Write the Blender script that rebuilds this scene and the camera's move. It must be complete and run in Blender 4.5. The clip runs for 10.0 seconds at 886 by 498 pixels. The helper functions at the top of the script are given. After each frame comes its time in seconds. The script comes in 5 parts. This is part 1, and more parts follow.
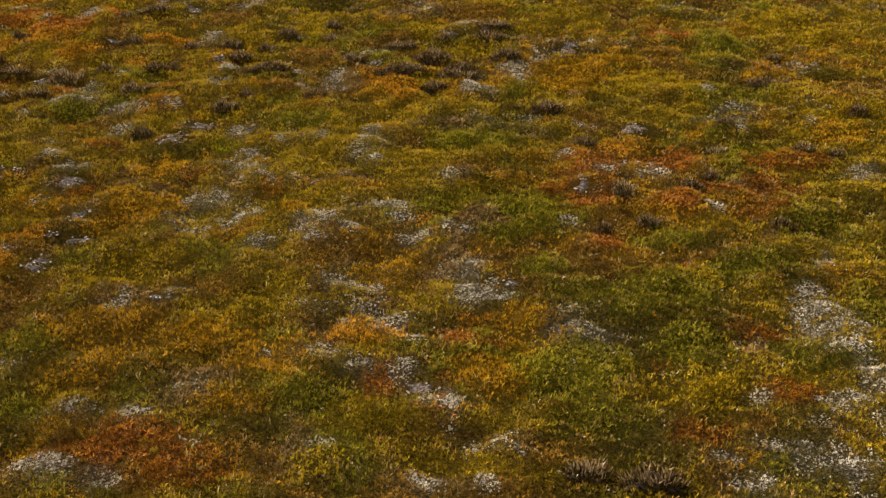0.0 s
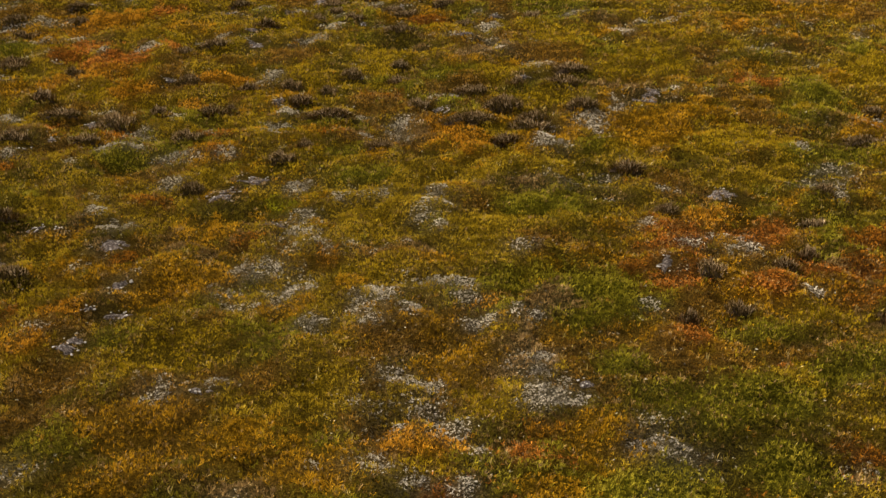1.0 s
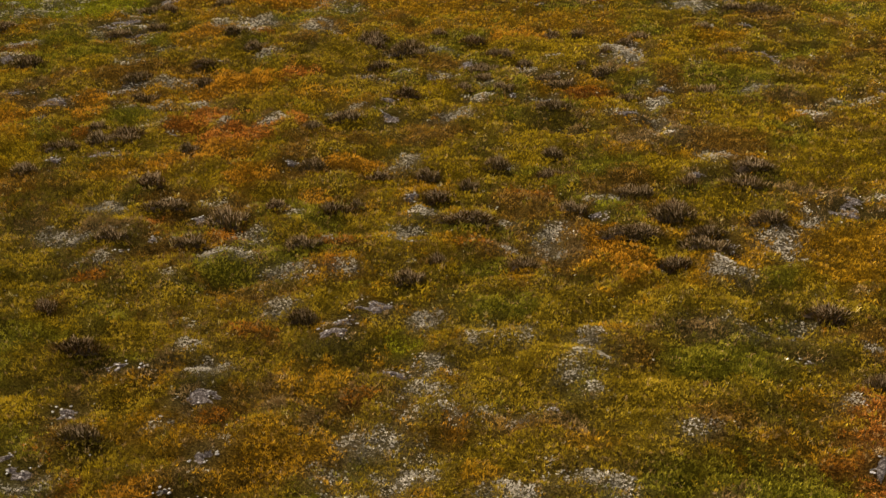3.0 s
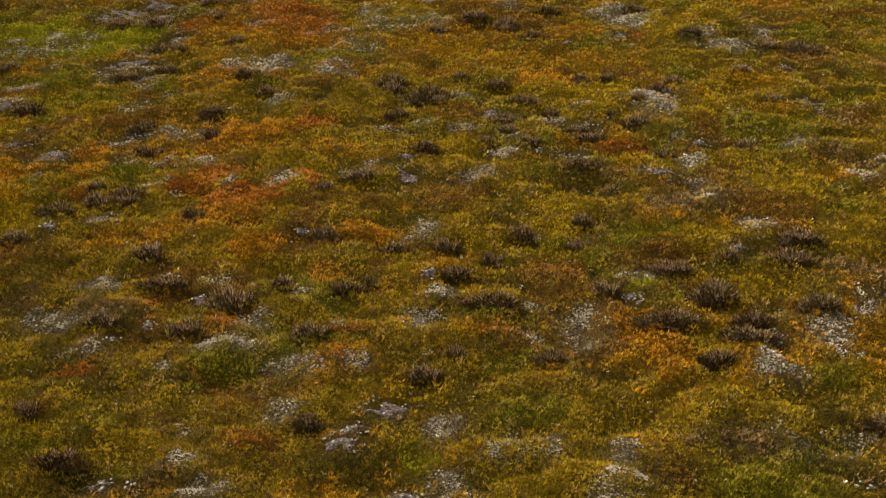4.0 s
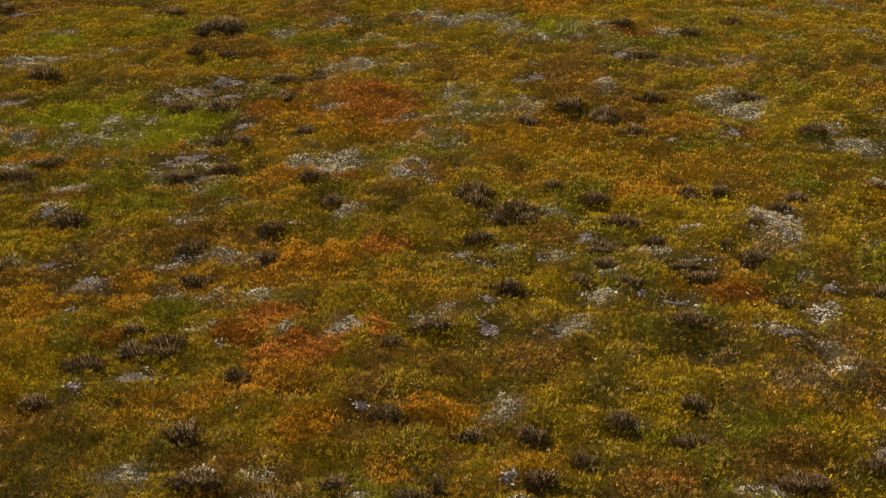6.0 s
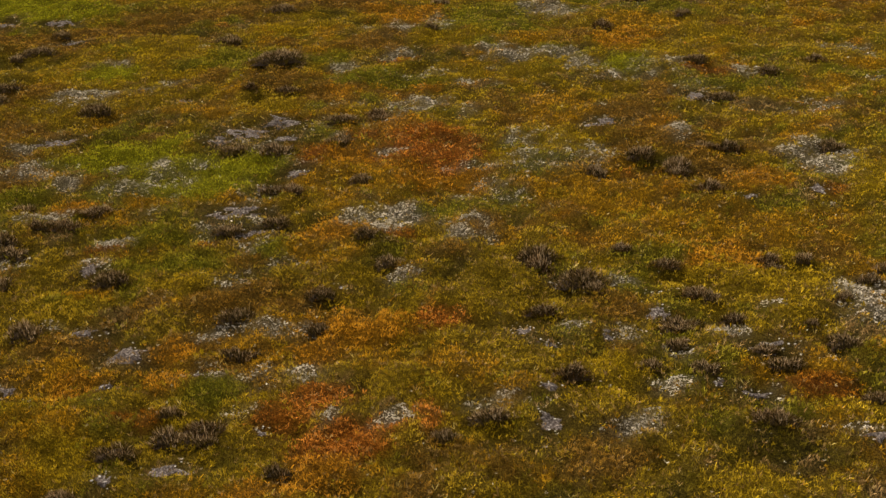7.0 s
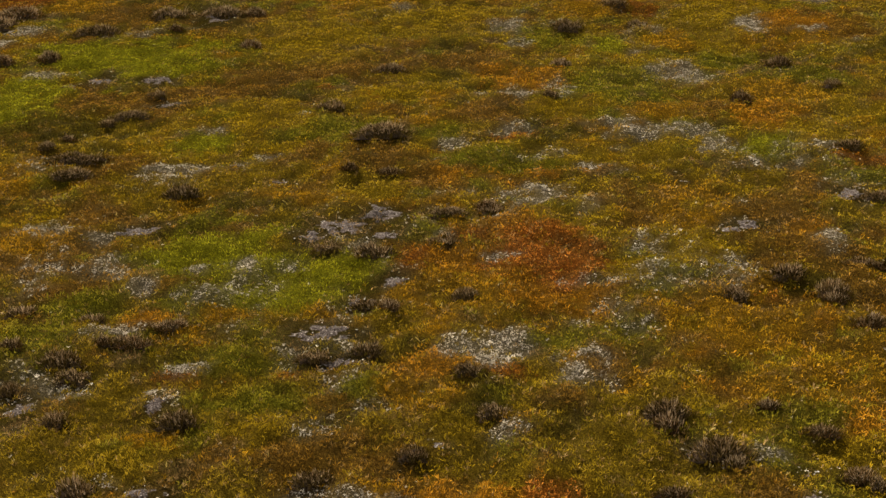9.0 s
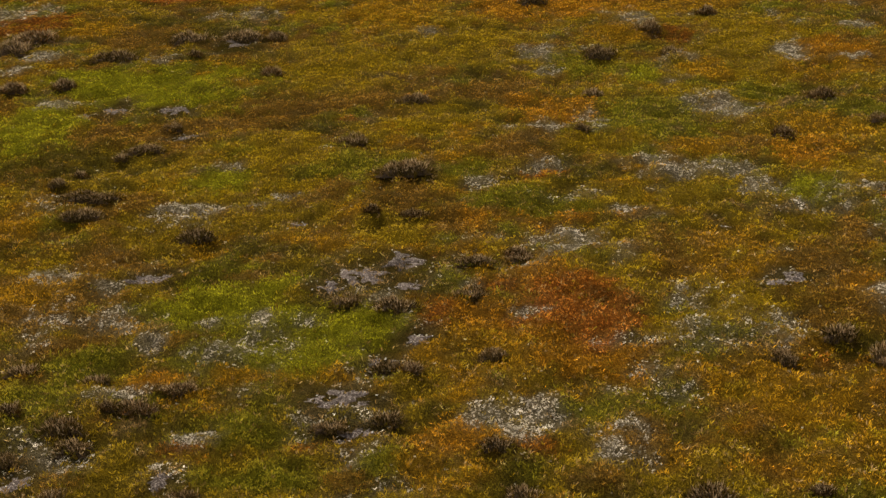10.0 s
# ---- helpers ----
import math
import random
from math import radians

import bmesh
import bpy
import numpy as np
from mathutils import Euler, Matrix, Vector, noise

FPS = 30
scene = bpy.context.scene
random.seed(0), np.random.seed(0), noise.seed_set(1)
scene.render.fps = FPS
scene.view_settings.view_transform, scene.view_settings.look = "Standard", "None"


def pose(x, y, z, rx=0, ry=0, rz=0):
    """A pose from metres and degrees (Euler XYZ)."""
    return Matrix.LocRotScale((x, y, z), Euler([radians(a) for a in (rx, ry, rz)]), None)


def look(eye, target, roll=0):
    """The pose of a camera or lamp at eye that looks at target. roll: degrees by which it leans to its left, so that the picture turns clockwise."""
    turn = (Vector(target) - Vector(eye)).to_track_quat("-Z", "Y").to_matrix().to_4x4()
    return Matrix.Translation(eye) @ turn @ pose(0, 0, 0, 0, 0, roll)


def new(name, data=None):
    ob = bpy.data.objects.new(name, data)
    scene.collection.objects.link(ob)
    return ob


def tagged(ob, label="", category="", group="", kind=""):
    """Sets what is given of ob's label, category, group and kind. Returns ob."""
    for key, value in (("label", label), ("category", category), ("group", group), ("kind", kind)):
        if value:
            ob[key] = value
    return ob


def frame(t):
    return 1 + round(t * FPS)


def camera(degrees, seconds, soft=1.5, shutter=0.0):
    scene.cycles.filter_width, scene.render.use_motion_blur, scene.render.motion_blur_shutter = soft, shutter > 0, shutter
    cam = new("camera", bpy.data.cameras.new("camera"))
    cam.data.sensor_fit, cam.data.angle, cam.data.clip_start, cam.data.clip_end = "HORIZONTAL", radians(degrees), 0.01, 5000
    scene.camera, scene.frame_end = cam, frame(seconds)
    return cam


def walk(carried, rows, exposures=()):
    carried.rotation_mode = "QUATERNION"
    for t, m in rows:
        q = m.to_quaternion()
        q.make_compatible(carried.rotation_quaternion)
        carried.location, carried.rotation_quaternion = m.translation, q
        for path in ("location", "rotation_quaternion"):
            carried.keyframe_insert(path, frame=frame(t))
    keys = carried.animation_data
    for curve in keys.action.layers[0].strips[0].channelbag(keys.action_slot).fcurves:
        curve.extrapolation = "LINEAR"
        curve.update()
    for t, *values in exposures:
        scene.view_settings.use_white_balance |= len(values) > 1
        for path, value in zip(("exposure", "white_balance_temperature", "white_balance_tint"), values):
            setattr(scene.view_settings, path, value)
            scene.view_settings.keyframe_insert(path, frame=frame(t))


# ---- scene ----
cam = camera(40.5, 10.0, soft=1.4)
PATH = [
    (0, (1.136, -6.491, 6.969), (1.374, -4.715, 6.08), 0.3),
    (0.5, (1.23, -5.639, 7.13), (1.419, -3.857, 6.242), 0.2),
    (1, (1.285, -4.781, 7.245), (1.417, -2.993, 6.36), 0.2),
    (1.5, (1.335, -3.912, 7.31), (1.387, -2.118, 6.427), 0.1),
    (2, (1.362, -3.056, 7.362), (1.337, -1.26, 6.482), -0.1),
    (2.5, (1.343, -2.18, 7.437), (1.269, -0.385, 6.559), -0.2),
    (4, (1.252, 0.503, 7.984), (1.112, 2.296, 7.109), -0.6),
    (4.5, (1.226, 1.41, 8.179), (1.059, 3.203, 7.308), -0.7),
    (5, (1.122, 2.322, 8.376), (0.931, 4.114, 7.509), -0.7),
    (5.5, (1.036, 3.206, 8.58), (0.805, 4.995, 7.717), -0.8),
    (6, (0.944, 4.066, 8.804), (0.664, 5.849, 7.943), -1.0),
    (7.5, (0.567, 6.671, 9.458), (0.133, 8.425, 8.602), -1.6),
    (8, (0.364, 7.538, 9.618), (-0.118, 9.283, 8.767), -1.7),
    (8.5, (0.144, 8.406, 9.771), (-0.383, 10.14, 8.924), -1.9),
    (9, (-0.079, 9.228, 9.932), (-0.642, 10.952, 9.089), -2.0),
    (9.5, (-0.336, 10.011, 10.051), (-0.919, 11.731, 9.213), -2.1),
    (10, (-0.556, 10.747, 10.158), (-1.161, 12.462, 9.325), -2.3),
]
walk(cam, [(t, look(eye, target, roll)) for t, eye, target, roll in PATH], ((0, 2.90, 6900, 14), (10, 2.90, 6900, 14)))

# ---- light: a grey overcast sky with a faint veiled sun ----
SUN_HEIGHT, SUN_TURN = radians(38), radians(-35)
world = bpy.data.worlds.new("overcast_sky")
scene.world = world
world.use_nodes = True
wn = world.node_tree
sky = wn.nodes.new("ShaderNodeTexSky")
sky.sky_type, sky.sun_disc = "NISHITA", False
sky.sun_elevation, sky.sun_rotation = SUN_HEIGHT, SUN_TURN
sky.air_density, sky.dust_density, sky.ozone_density = 1.0, 4.0, 1.0
grey = wn.nodes.new("ShaderNodeHueSaturation")
grey.inputs["Saturation"].default_value = 0.12
wn.links.new(sky.outputs[0], grey.inputs["Color"])
wn.links.new(grey.outputs[0], wn.nodes["Background"].inputs[0])
wn.nodes["Background"].inputs[1].default_value = 0.074
sun = new("sun", bpy.data.lights.new("sun", "SUN"))
sun.data.energy, sun.data.angle, sun.data.color = 1.9, radians(15), (1.0, 0.93, 0.82)
sun.matrix_world = look((10 * math.sin(SUN_TURN) * math.cos(SUN_HEIGHT), 10 * math.cos(SUN_TURN) * math.cos(SUN_HEIGHT), 10 * math.sin(SUN_HEIGHT)), (0, 0, 0))

# ---- materials ----
def material(name, rough=0.7, spec=0.25):
    m = bpy.data.materials.new(name)
    m.use_nodes = True
    b = m.node_tree.nodes["Principled BSDF"]
    b.inputs["Roughness"].default_value = rough
    b.inputs["Specular IOR Level"].default_value = spec
    return m, m.node_tree, b


def ramp(tree, fac, stops):
    r = tree.nodes.new("ShaderNodeValToRGB")
    el = r.color_ramp.elements
    while len(el) < len(stops):
        el.new(0.5)
    for e, (p, c) in zip(el, stops):
        e.position, e.color = p, (*c, 1)
    tree.links.new(fac, r.inputs[0])
    return r.outputs[0]


def noise_node(tree, scale, detail=3.0, rough=0.55):
    n = tree.nodes.new("ShaderNodeTexNoise")
    n.inputs["Scale"].default_value, n.inputs["Detail"].default_value, n.inputs["Roughness"].default_value = scale, detail, rough
    co = tree.nodes.new("ShaderNodeNewGeometry")
    tree.links.new(co.outputs["Position"], n.inputs["Vector"])
    return n.outputs[0]


def leafy(name, dull, mid, bright, rough=0.8, spec=0.0, glow=0.15, mottle=0.80, spread=0.40):
    """Small leaves: each one its own tone, the stand as a whole mottled over a metre or so."""
    m, tree, b = material(name, rough, spec)
    geo = tree.nodes.new("ShaderNodeNewGeometry")
    wide = noise_node(tree, 2.6, 5.0, 0.62)
    mix = tree.nodes.new("ShaderNodeMath")
    mix.operation = "MULTIPLY_ADD"
    tree.links.new(wide, mix.inputs[0])
    mix.inputs[1].default_value = mottle * 2.2
    shift = tree.nodes.new("ShaderNodeMath")
    shift.operation = "MULTIPLY_ADD"
    tree.links.new(geo.outputs["Random Per Island"], shift.inputs[0])
    shift.inputs[1].default_value, shift.inputs[2].default_value = spread, 0.38 - spread / 2 - mottle * 1.1
    stand = tree.nodes.new("ShaderNodeObjectInfo")
    each = tree.nodes.new("ShaderNodeMath")
    each.operation = "MULTIPLY_ADD"
    tree.links.new(stand.outputs["Random"], each.inputs[0])
    each.inputs[1].default_value = 0.22
    tree.links.new(shift.outputs[0], each.inputs[2])
    tree.links.new(each.outputs[0], mix.inputs[2])
    col = ramp(tree, mix.outputs[0], [(0.16, [0.40 * c for c in dull]), (0.53, mid), (1.0, [0.95 * c for c in bright])])
    tree.links.new(col, b.inputs["Base Color"])
    if glow:
        thin = tree.nodes.new("ShaderNodeBsdfTranslucent")
        tree.links.new(col, thin.inputs[0])
        both = tree.nodes.new("ShaderNodeMixShader")
        both.inputs[0].default_value = glow
        tree.links.new(b.outputs[0], both.inputs[1])
        tree.links.new(thin.outputs[0], both.inputs[2])
        tree.links.new(both.outputs[0], tree.nodes["Material Output"].inputs[0])
    return m


LEAF = {
    "olive": leafy("olive_heath_leaves", (0.050, 0.034, 0.002), (0.164, 0.106, 0.006), (0.30, 0.20, 0.018)),
    "yellow": leafy("yellow_willow_leaves", (0.074, 0.049, 0.002), (0.184, 0.119, 0.005), (0.30, 0.196, 0.015)),
    "green": leafy("green_crowberry_leaves", (0.040, 0.034, 0.003), (0.121, 0.099, 0.007), (0.24, 0.186, 0.020)),
    "lime": leafy("bright_moss_leaves", (0.058, 0.054, 0.003), (0.154, 0.138, 0.006), (0.27, 0.236, 0.016)),
    "amber": leafy("amber_withering_leaves", (0.085, 0.046, 0.003), (0.232, 0.119, 0.006), (0.36, 0.192, 0.016)),
    "orange": leafy("orange_birch_leaves", (0.105, 0.046, 0.003), (0.248, 0.110, 0.008), (0.38, 0.185, 0.018)),
    "red": leafy("red_bearberry_leaves", (0.085, 0.029, 0.005), (0.232, 0.082, 0.012), (0.39, 0.160, 0.028)),
    "rust": leafy("dark_rusty_leaves", (0.072, 0.026, 0.004), (0.178, 0.066, 0.006), (0.31, 0.122, 0.014)),
    "brown": leafy("brown_withered_leaves", (0.050, 0.025, 0.004), (0.152, 0.077, 0.009), (0.27, 0.15, 0.030), glow=0.05),
    "lichen": leafy("pale_reindeer_lichen", (0.085, 0.069, 0.044), (0.24, 0.204, 0.142), (0.43, 0.380, 0.285), 0.9, 0.0, 0.0),
    "chalk": leafy("chalky_lichen_tips", (0.12, 0.098, 0.067), (0.275, 0.240, 0.184), (0.45, 0.405, 0.335), 0.9, 0.0, 0.0),
    "dark": leafy("dark_mountain_heath_leaves", (0.024, 0.018, 0.002), (0.062, 0.045, 0.004), (0.12, 0.085, 0.009)),
    "straw": leafy("dry_grass", (0.14, 0.10, 0.024), (0.27, 0.20, 0.060), (0.40, 0.31, 0.13), glow=0.1),
    "twig": leafy("heather_twigs", (0.011, 0.007, 0.001), (0.058, 0.036, 0.010), (0.20, 0.126, 0.042), 0.9, 0.0, 0.0, 0.2, 0.8),
    "dry": leafy("dry_heather_sprigs", (0.036, 0.020, 0.006), (0.125, 0.073, 0.022), (0.27, 0.175, 0.072), 0.9, 0.0, 0.0),
    "stem": leafy("dark_thin_stems", (0.022, 0.013, 0.002), (0.066, 0.040, 0.006), (0.14, 0.088, 0.016), 0.9, 0.0, 0.0, 0.2),
    "rusty_twig": leafy("rusty_heather_twigs", (0.013, 0.007, 0.001), (0.052, 0.026, 0.006), (0.24, 0.125, 0.040), 0.9, 0.0, 0.0, 0.2, 0.8),
    "spent": leafy("spent_heather_flowers", (0.036, 0.022, 0.007), (0.165, 0.108, 0.046), (0.48, 0.350, 0.200), 0.9, 0.0, 0.0, 0.2, 0.9),
    "heathleaf": leafy("dark_heather_leaves", (0.012, 0.008, 0.001), (0.040, 0.027, 0.003), (0.12, 0.08, 0.010), 0.8, 0.0, 0.05, 0.2, 0.7),
}


def crust_material(name, dark, mid, pale, scale=30.0):
    m, tree, b = material(name, 1.0, 0.0)
    n = noise_node(tree, scale, 6.0, 0.75)
    col = ramp(tree, n, [(0.36, dark), (0.52, mid), (0.68, pale)])
    tree.links.new(col, b.inputs["Base Color"])
    bump = tree.nodes.new("ShaderNodeBump")
    bump.inputs["Strength"].default_value, bump.inputs["Distance"].default_value = 0.9, 0.03
    tree.links.new(n, bump.inputs["Height"])
    tree.links.new(bump.outputs[0], b.inputs["Normal"])
    return m


def tones(tree, stand, fine, dull, mid, bright):
    """Fine thatch: one tone over a stride, broken up by single sprigs and by pores with their shade painted in."""
    base = ramp(tree, stand, [(0.34, dull), (0.52, mid), (0.70, bright)])
    shaded_grain = ramp(tree, fine, [(0.38, (0.10, 0.10, 0.10)), (0.50, (0.62, 0.62, 0.62)), (0.61, (1.75, 1.72, 1.65))])
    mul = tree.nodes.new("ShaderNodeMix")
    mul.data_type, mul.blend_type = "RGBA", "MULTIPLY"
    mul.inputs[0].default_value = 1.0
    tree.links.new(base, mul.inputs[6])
    tree.links.new(shaded_grain, mul.inputs[7])
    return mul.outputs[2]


def thatch_bump(tree, b, fine):
    bump = tree.nodes.new("ShaderNodeBump")
    bump.inputs["Strength"].default_value, bump.inputs["Distance"].default_value = 1.0, 0.04
    tree.links.new(fine, bump.inputs["Height"])
    tree.links.new(bump.outputs[0], b.inputs["Normal"])


def turf_material(name, level):
    """Moss and thatch of the heath as a whole: olive, russet, red, lichen and heather stands."""
    m, tree, b = material(name, 1.0, 0.0)
    stand, fine, hue = noise_node(tree, 1.4, 8.0, 0.72), noise_node(tree, 42.0, 6.0, 0.8), noise_node(tree, 0.5, 5.0, 0.65)
    stands = [tones(tree, stand, fine, *[[level * c for c in t] for t in tone]) for tone in (
        ((0.040, 0.029, 0.003), (0.110, 0.078, 0.005), (0.18, 0.125, 0.008)),
        ((0.042, 0.024, 0.003), (0.125, 0.067, 0.005), (0.21, 0.118, 0.010)),
        ((0.060, 0.026, 0.003), (0.170, 0.066, 0.008), (0.27, 0.120, 0.016)),
        ((0.070, 0.056, 0.034), (0.200, 0.165, 0.110), (0.36, 0.31, 0.23)),
        ((0.012, 0.008, 0.002), (0.034, 0.022, 0.006), (0.07, 0.048, 0.016)))]
    mats = [(hue, 0.40, 0.58), (noise_node(tree, 0.55, 6.0, 0.7), 0.585, 0.64), (noise_node(tree, 0.9, 6.0, 0.7), 0.60, 0.66), (noise_node(tree, 1.3, 5.0, 0.65), 0.595, 0.64)]
    grown = stands[0]
    for other, (where, lo, hi) in zip(stands[1:], mats):
        mix = tree.nodes.new("ShaderNodeMix")
        mix.data_type = "RGBA"
        tree.links.new(ramp(tree, where, [(lo, (0, 0, 0)), (hi, (1, 1, 1))]), mix.inputs[0])
        tree.links.new(grown, mix.inputs[6])
        tree.links.new(other, mix.inputs[7])
        grown = mix.outputs[2]
    tree.links.new(grown, b.inputs["Base Color"])
    thatch_bump(tree, b, fine)
    return m


def moss_material(name):
    """Moss and litter under the leaves: the tint of the stand above it, broken up by sprigs and by painted shade in the
    pores.
    """
    m, tree, b = material(name, 1.0, 0.0)
    tint = tree.nodes.new("ShaderNodeAttribute")
    tint.attribute_name = "tint"
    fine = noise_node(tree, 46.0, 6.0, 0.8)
    shaded_grain = ramp(tree, fine, [(0.38, (0.12, 0.12, 0.12)), (0.50, (0.72, 0.72, 0.72)), (0.62, (1.9, 1.9, 1.9))])
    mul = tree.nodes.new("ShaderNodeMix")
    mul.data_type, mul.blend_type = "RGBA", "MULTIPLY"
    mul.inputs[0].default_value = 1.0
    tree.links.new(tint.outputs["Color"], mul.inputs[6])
    tree.links.new(shaded_grain, mul.inputs[7])
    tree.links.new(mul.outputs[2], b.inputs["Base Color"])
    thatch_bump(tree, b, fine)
    return m


GROUND, TURF = moss_material("shaded_mossy_thatch"), turf_material("heath_turf", 0.44)
# colour of the moss, litter and stems under the leaves of each kind, with their shade darkened in
SHADED_UNDER = {
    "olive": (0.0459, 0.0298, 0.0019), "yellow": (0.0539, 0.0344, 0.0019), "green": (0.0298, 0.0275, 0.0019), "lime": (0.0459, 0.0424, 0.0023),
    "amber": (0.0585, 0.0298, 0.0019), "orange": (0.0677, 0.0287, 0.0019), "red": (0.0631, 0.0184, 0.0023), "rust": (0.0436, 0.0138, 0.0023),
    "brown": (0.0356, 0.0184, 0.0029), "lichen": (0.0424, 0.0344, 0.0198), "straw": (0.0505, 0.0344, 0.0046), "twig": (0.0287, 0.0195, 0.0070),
    # none: dark peat in the cracks, with extra shade put into its colour
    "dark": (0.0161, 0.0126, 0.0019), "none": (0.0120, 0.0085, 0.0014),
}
CRUST = crust_material("grey_peat_crust", (0.009, 0.007, 0.006), (0.034, 0.027, 0.022), (0.15, 0.130, 0.11), 30.0)
STONE = crust_material("grey_stone", (0.09, 0.078, 0.064), (0.18, 0.160, 0.136), (0.33, 0.300, 0.26), 60.0)
HUMUS = crust_material("dark_humus", (0.012, 0.008, 0.005), (0.03, 0.02, 0.012), (0.06, 0.042, 0.026))

# ---- the lie of the land ----
rng = np.random.default_rng(7)


def lattice(i, j, seed):
    h = np.sin(i * 127.1 + j * 311.7 + seed * 74.7) * 43758.5453
    return h - np.floor(h)


def rough_field(x, y, size, seed):
    """Smooth noise from 0 to 1, with lumps about size metres across."""
    u, v = np.asarray(x) / size, np.asarray(y) / size
    i, j = np.floor(u), np.floor(v)
    f, g = u - i, v - j
    f, g = f * f * (3 - 2 * f), g * g * (3 - 2 * g)
    a = lattice(i, j, seed) * (1 - f) + lattice(i + 1, j, seed) * f
    b = lattice(i, j + 1, seed) * (1 - f) + lattice(i + 1, j + 1, seed) * f
    return a * (1 - g) + b * g


def cushion(x, y):
    """0 in the cracks between the cushions of heath, 1 on their tops."""
    wx, wy = x + 0.12 * rough_field(x, y, 0.3, 61), y + 0.12 * rough_field(x, y, 0.3, 62)
    return np.abs(2 * rough_field(wx, wy, 0.62, 63) - 1) ** 0.6


def land(x, y):
    """Height of the ground."""
    near = 1.0 / (1.0 + (np.hypot(np.asarray(x), np.asarray(y) - 25) / 70.0) ** 4)
    h = 0.10 * (rough_field(x, y, 2.6, 1) - 0.5) + 0.12 * (rough_field(x, y, 0.8, 2) - 0.5) + 0.19 * (cushion(x, y) - 0.5) + 0.10 * (rough_field(x, y, 0.33, 3) - 0.5)
    far = 14.0 * (rough_field(x, y, 300.0, 4) - 0.5) + 4.0 * (rough_field(x, y, 90.0, 5) - 0.5)
    return h * near + far * (1 - near)


def grid_steps(lo, hi, step, edge):
    inner = np.arange(lo, hi + step / 2, step)
    grow, s = [], step
    reach = 0.0
    while reach < edge:
        s *= 1.25
        reach += s
        grow.append(reach)
    grow = np.array(grow)
    return np.concatenate([(inner[0] - grow)[::-1], inner, inner[-1] + grow])


def mesh_from(name, verts, quads, mat, smooth=False):
    me = bpy.data.meshes.new(name)
    k = quads.shape[1]
    me.vertices.add(len(verts))
    me.vertices.foreach_set("co", verts.astype(np.float32).ravel())
    me.loops.add(quads.size)
    me.loops.foreach_set("vertex_index", quads.astype(np.int32).ravel())
    me.polygons.add(len(quads))
    me.polygons.foreach_set("loop_start", np.arange(0, quads.size, k, dtype=np.int32))
    if smooth:
        me.polygons.foreach_set("use_smooth", np.ones(len(quads), dtype=bool))
    me.update(calc_edges=True)
    me.materials.append(mat)
    return me


# the seen stretch of the heath: its edges, from near to far
EDGE_Y = [0.5, 2.8, 7.3, 12.8, 17.7, 22.0, 28.0, 37.0, 46.5, 57.0]
EDGE_LEFT = [-2.6, -2.9, -5.2, -7.4, -9.4, -12.6, -17.0, -24.0, -31.0, -37.0]
EDGE_RIGHT = [7.0, 8.4, 11.0, 13.6, 15.6, 15.4, 13.0, 11.6, 7.5, 3.0]

gx, gy = grid_steps(-34.0, 17.0, 0.2, 2500.0), grid_steps(0.0, 58.0, 0.2, 2500.0)
XX, YY = np.meshgrid(gx, gy)
ids = np.arange(XX.size).reshape(XX.shape)
cells = np.stack([ids[:-1, :-1], ids[:-1, 1:], ids[1:, 1:], ids[1:, :-1]], -1).reshape(-1, 4)
ZZ = land(XX, YY)
soil = mesh_from("ground", np.stack([XX, YY, ZZ], -1).reshape(-1, 3), cells, GROUND, True)
soil.materials.append(TURF)
cx, cy = (XX[:-1, :-1] + XX[1:, 1:]).ravel() / 2, (YY[:-1, :-1] + YY[1:, 1:]).ravel() / 2
beyond = np.maximum.reduce([np.interp(cy, EDGE_Y, EDGE_LEFT) - cx, cx - np.interp(cy, EDGE_Y, EDGE_RIGHT), EDGE_Y[0] - cy, cy - EDGE_Y[-1]])
soil.polygons.foreach_set("material_index", (beyond > -0.4 + 0.9 * rough_field(cx, cy, 0.8, 73)).astype(np.int32))
tagged(new("ground", soil), "uneven dark peaty tundra soil under low heath plants", "ground", kind="structure")


def lie(x, y):
    """Height of the ground sheet between its corners."""
    x, y = np.asarray(x, float), np.asarray(y, float)
    i, j = np.clip(np.searchsorted(gx, x) - 1, 0, len(gx) - 2), np.clip(np.searchsorted(gy, y) - 1, 0, len(gy) - 2)
    f, g = (x - gx[i]) / (gx[i + 1] - gx[i]), (y - gy[j]) / (gy[j + 1] - gy[j])
    return (ZZ[j, i] * (1 - f) + ZZ[j, i + 1] * f) * (1 - g) + (ZZ[j + 1, i] * (1 - f) + ZZ[j + 1, i + 1] * f) * g


# ---- where the plants of one kind stand together: kind, middle, half widths, turn ----
PATCHES = []


def patch(kind, x, y, rx, ry, turn):
    PATCHES.append((kind, x, y, rx, ry, radians(turn)))


patch("olive", 3.14, 2.53, 0.27, 0.17, -8)
patch("olive", 1.95, 2.99, 0.33, 0.20, -8)
patch("olive", 3.04, 3.53, 0.29, 0.24, -8)
patch("olive", 1.73, 3.64, 0.54, 0.36, -8)
patch("olive", -1.43, 4.29, 0.35, 0.19, -8)
patch("olive", 0.77, 6.19, 0.47, 0.36, -8)
patch("olive", -2.67, 8.91, 0.38, 0.21, 2)
patch("olive", -2.88, 10.13, 0.34, 0.30, 2)
patch("olive", 3.00, 10.60, 0.48, 0.44, 2)
patch("olive", -4.32, 10.91, 0.43, 0.40, 2)
patch("olive", -1.60, 11.01, 0.36, 0.35, 2)
patch("olive", 1.62, 11.12, 0.71, 0.61, 2)
patch("olive", -3.22, 11.40, 0.37, 0.29, 2)
patch("olive", 7.45, 12.13, 0.58, 0.45, -8)
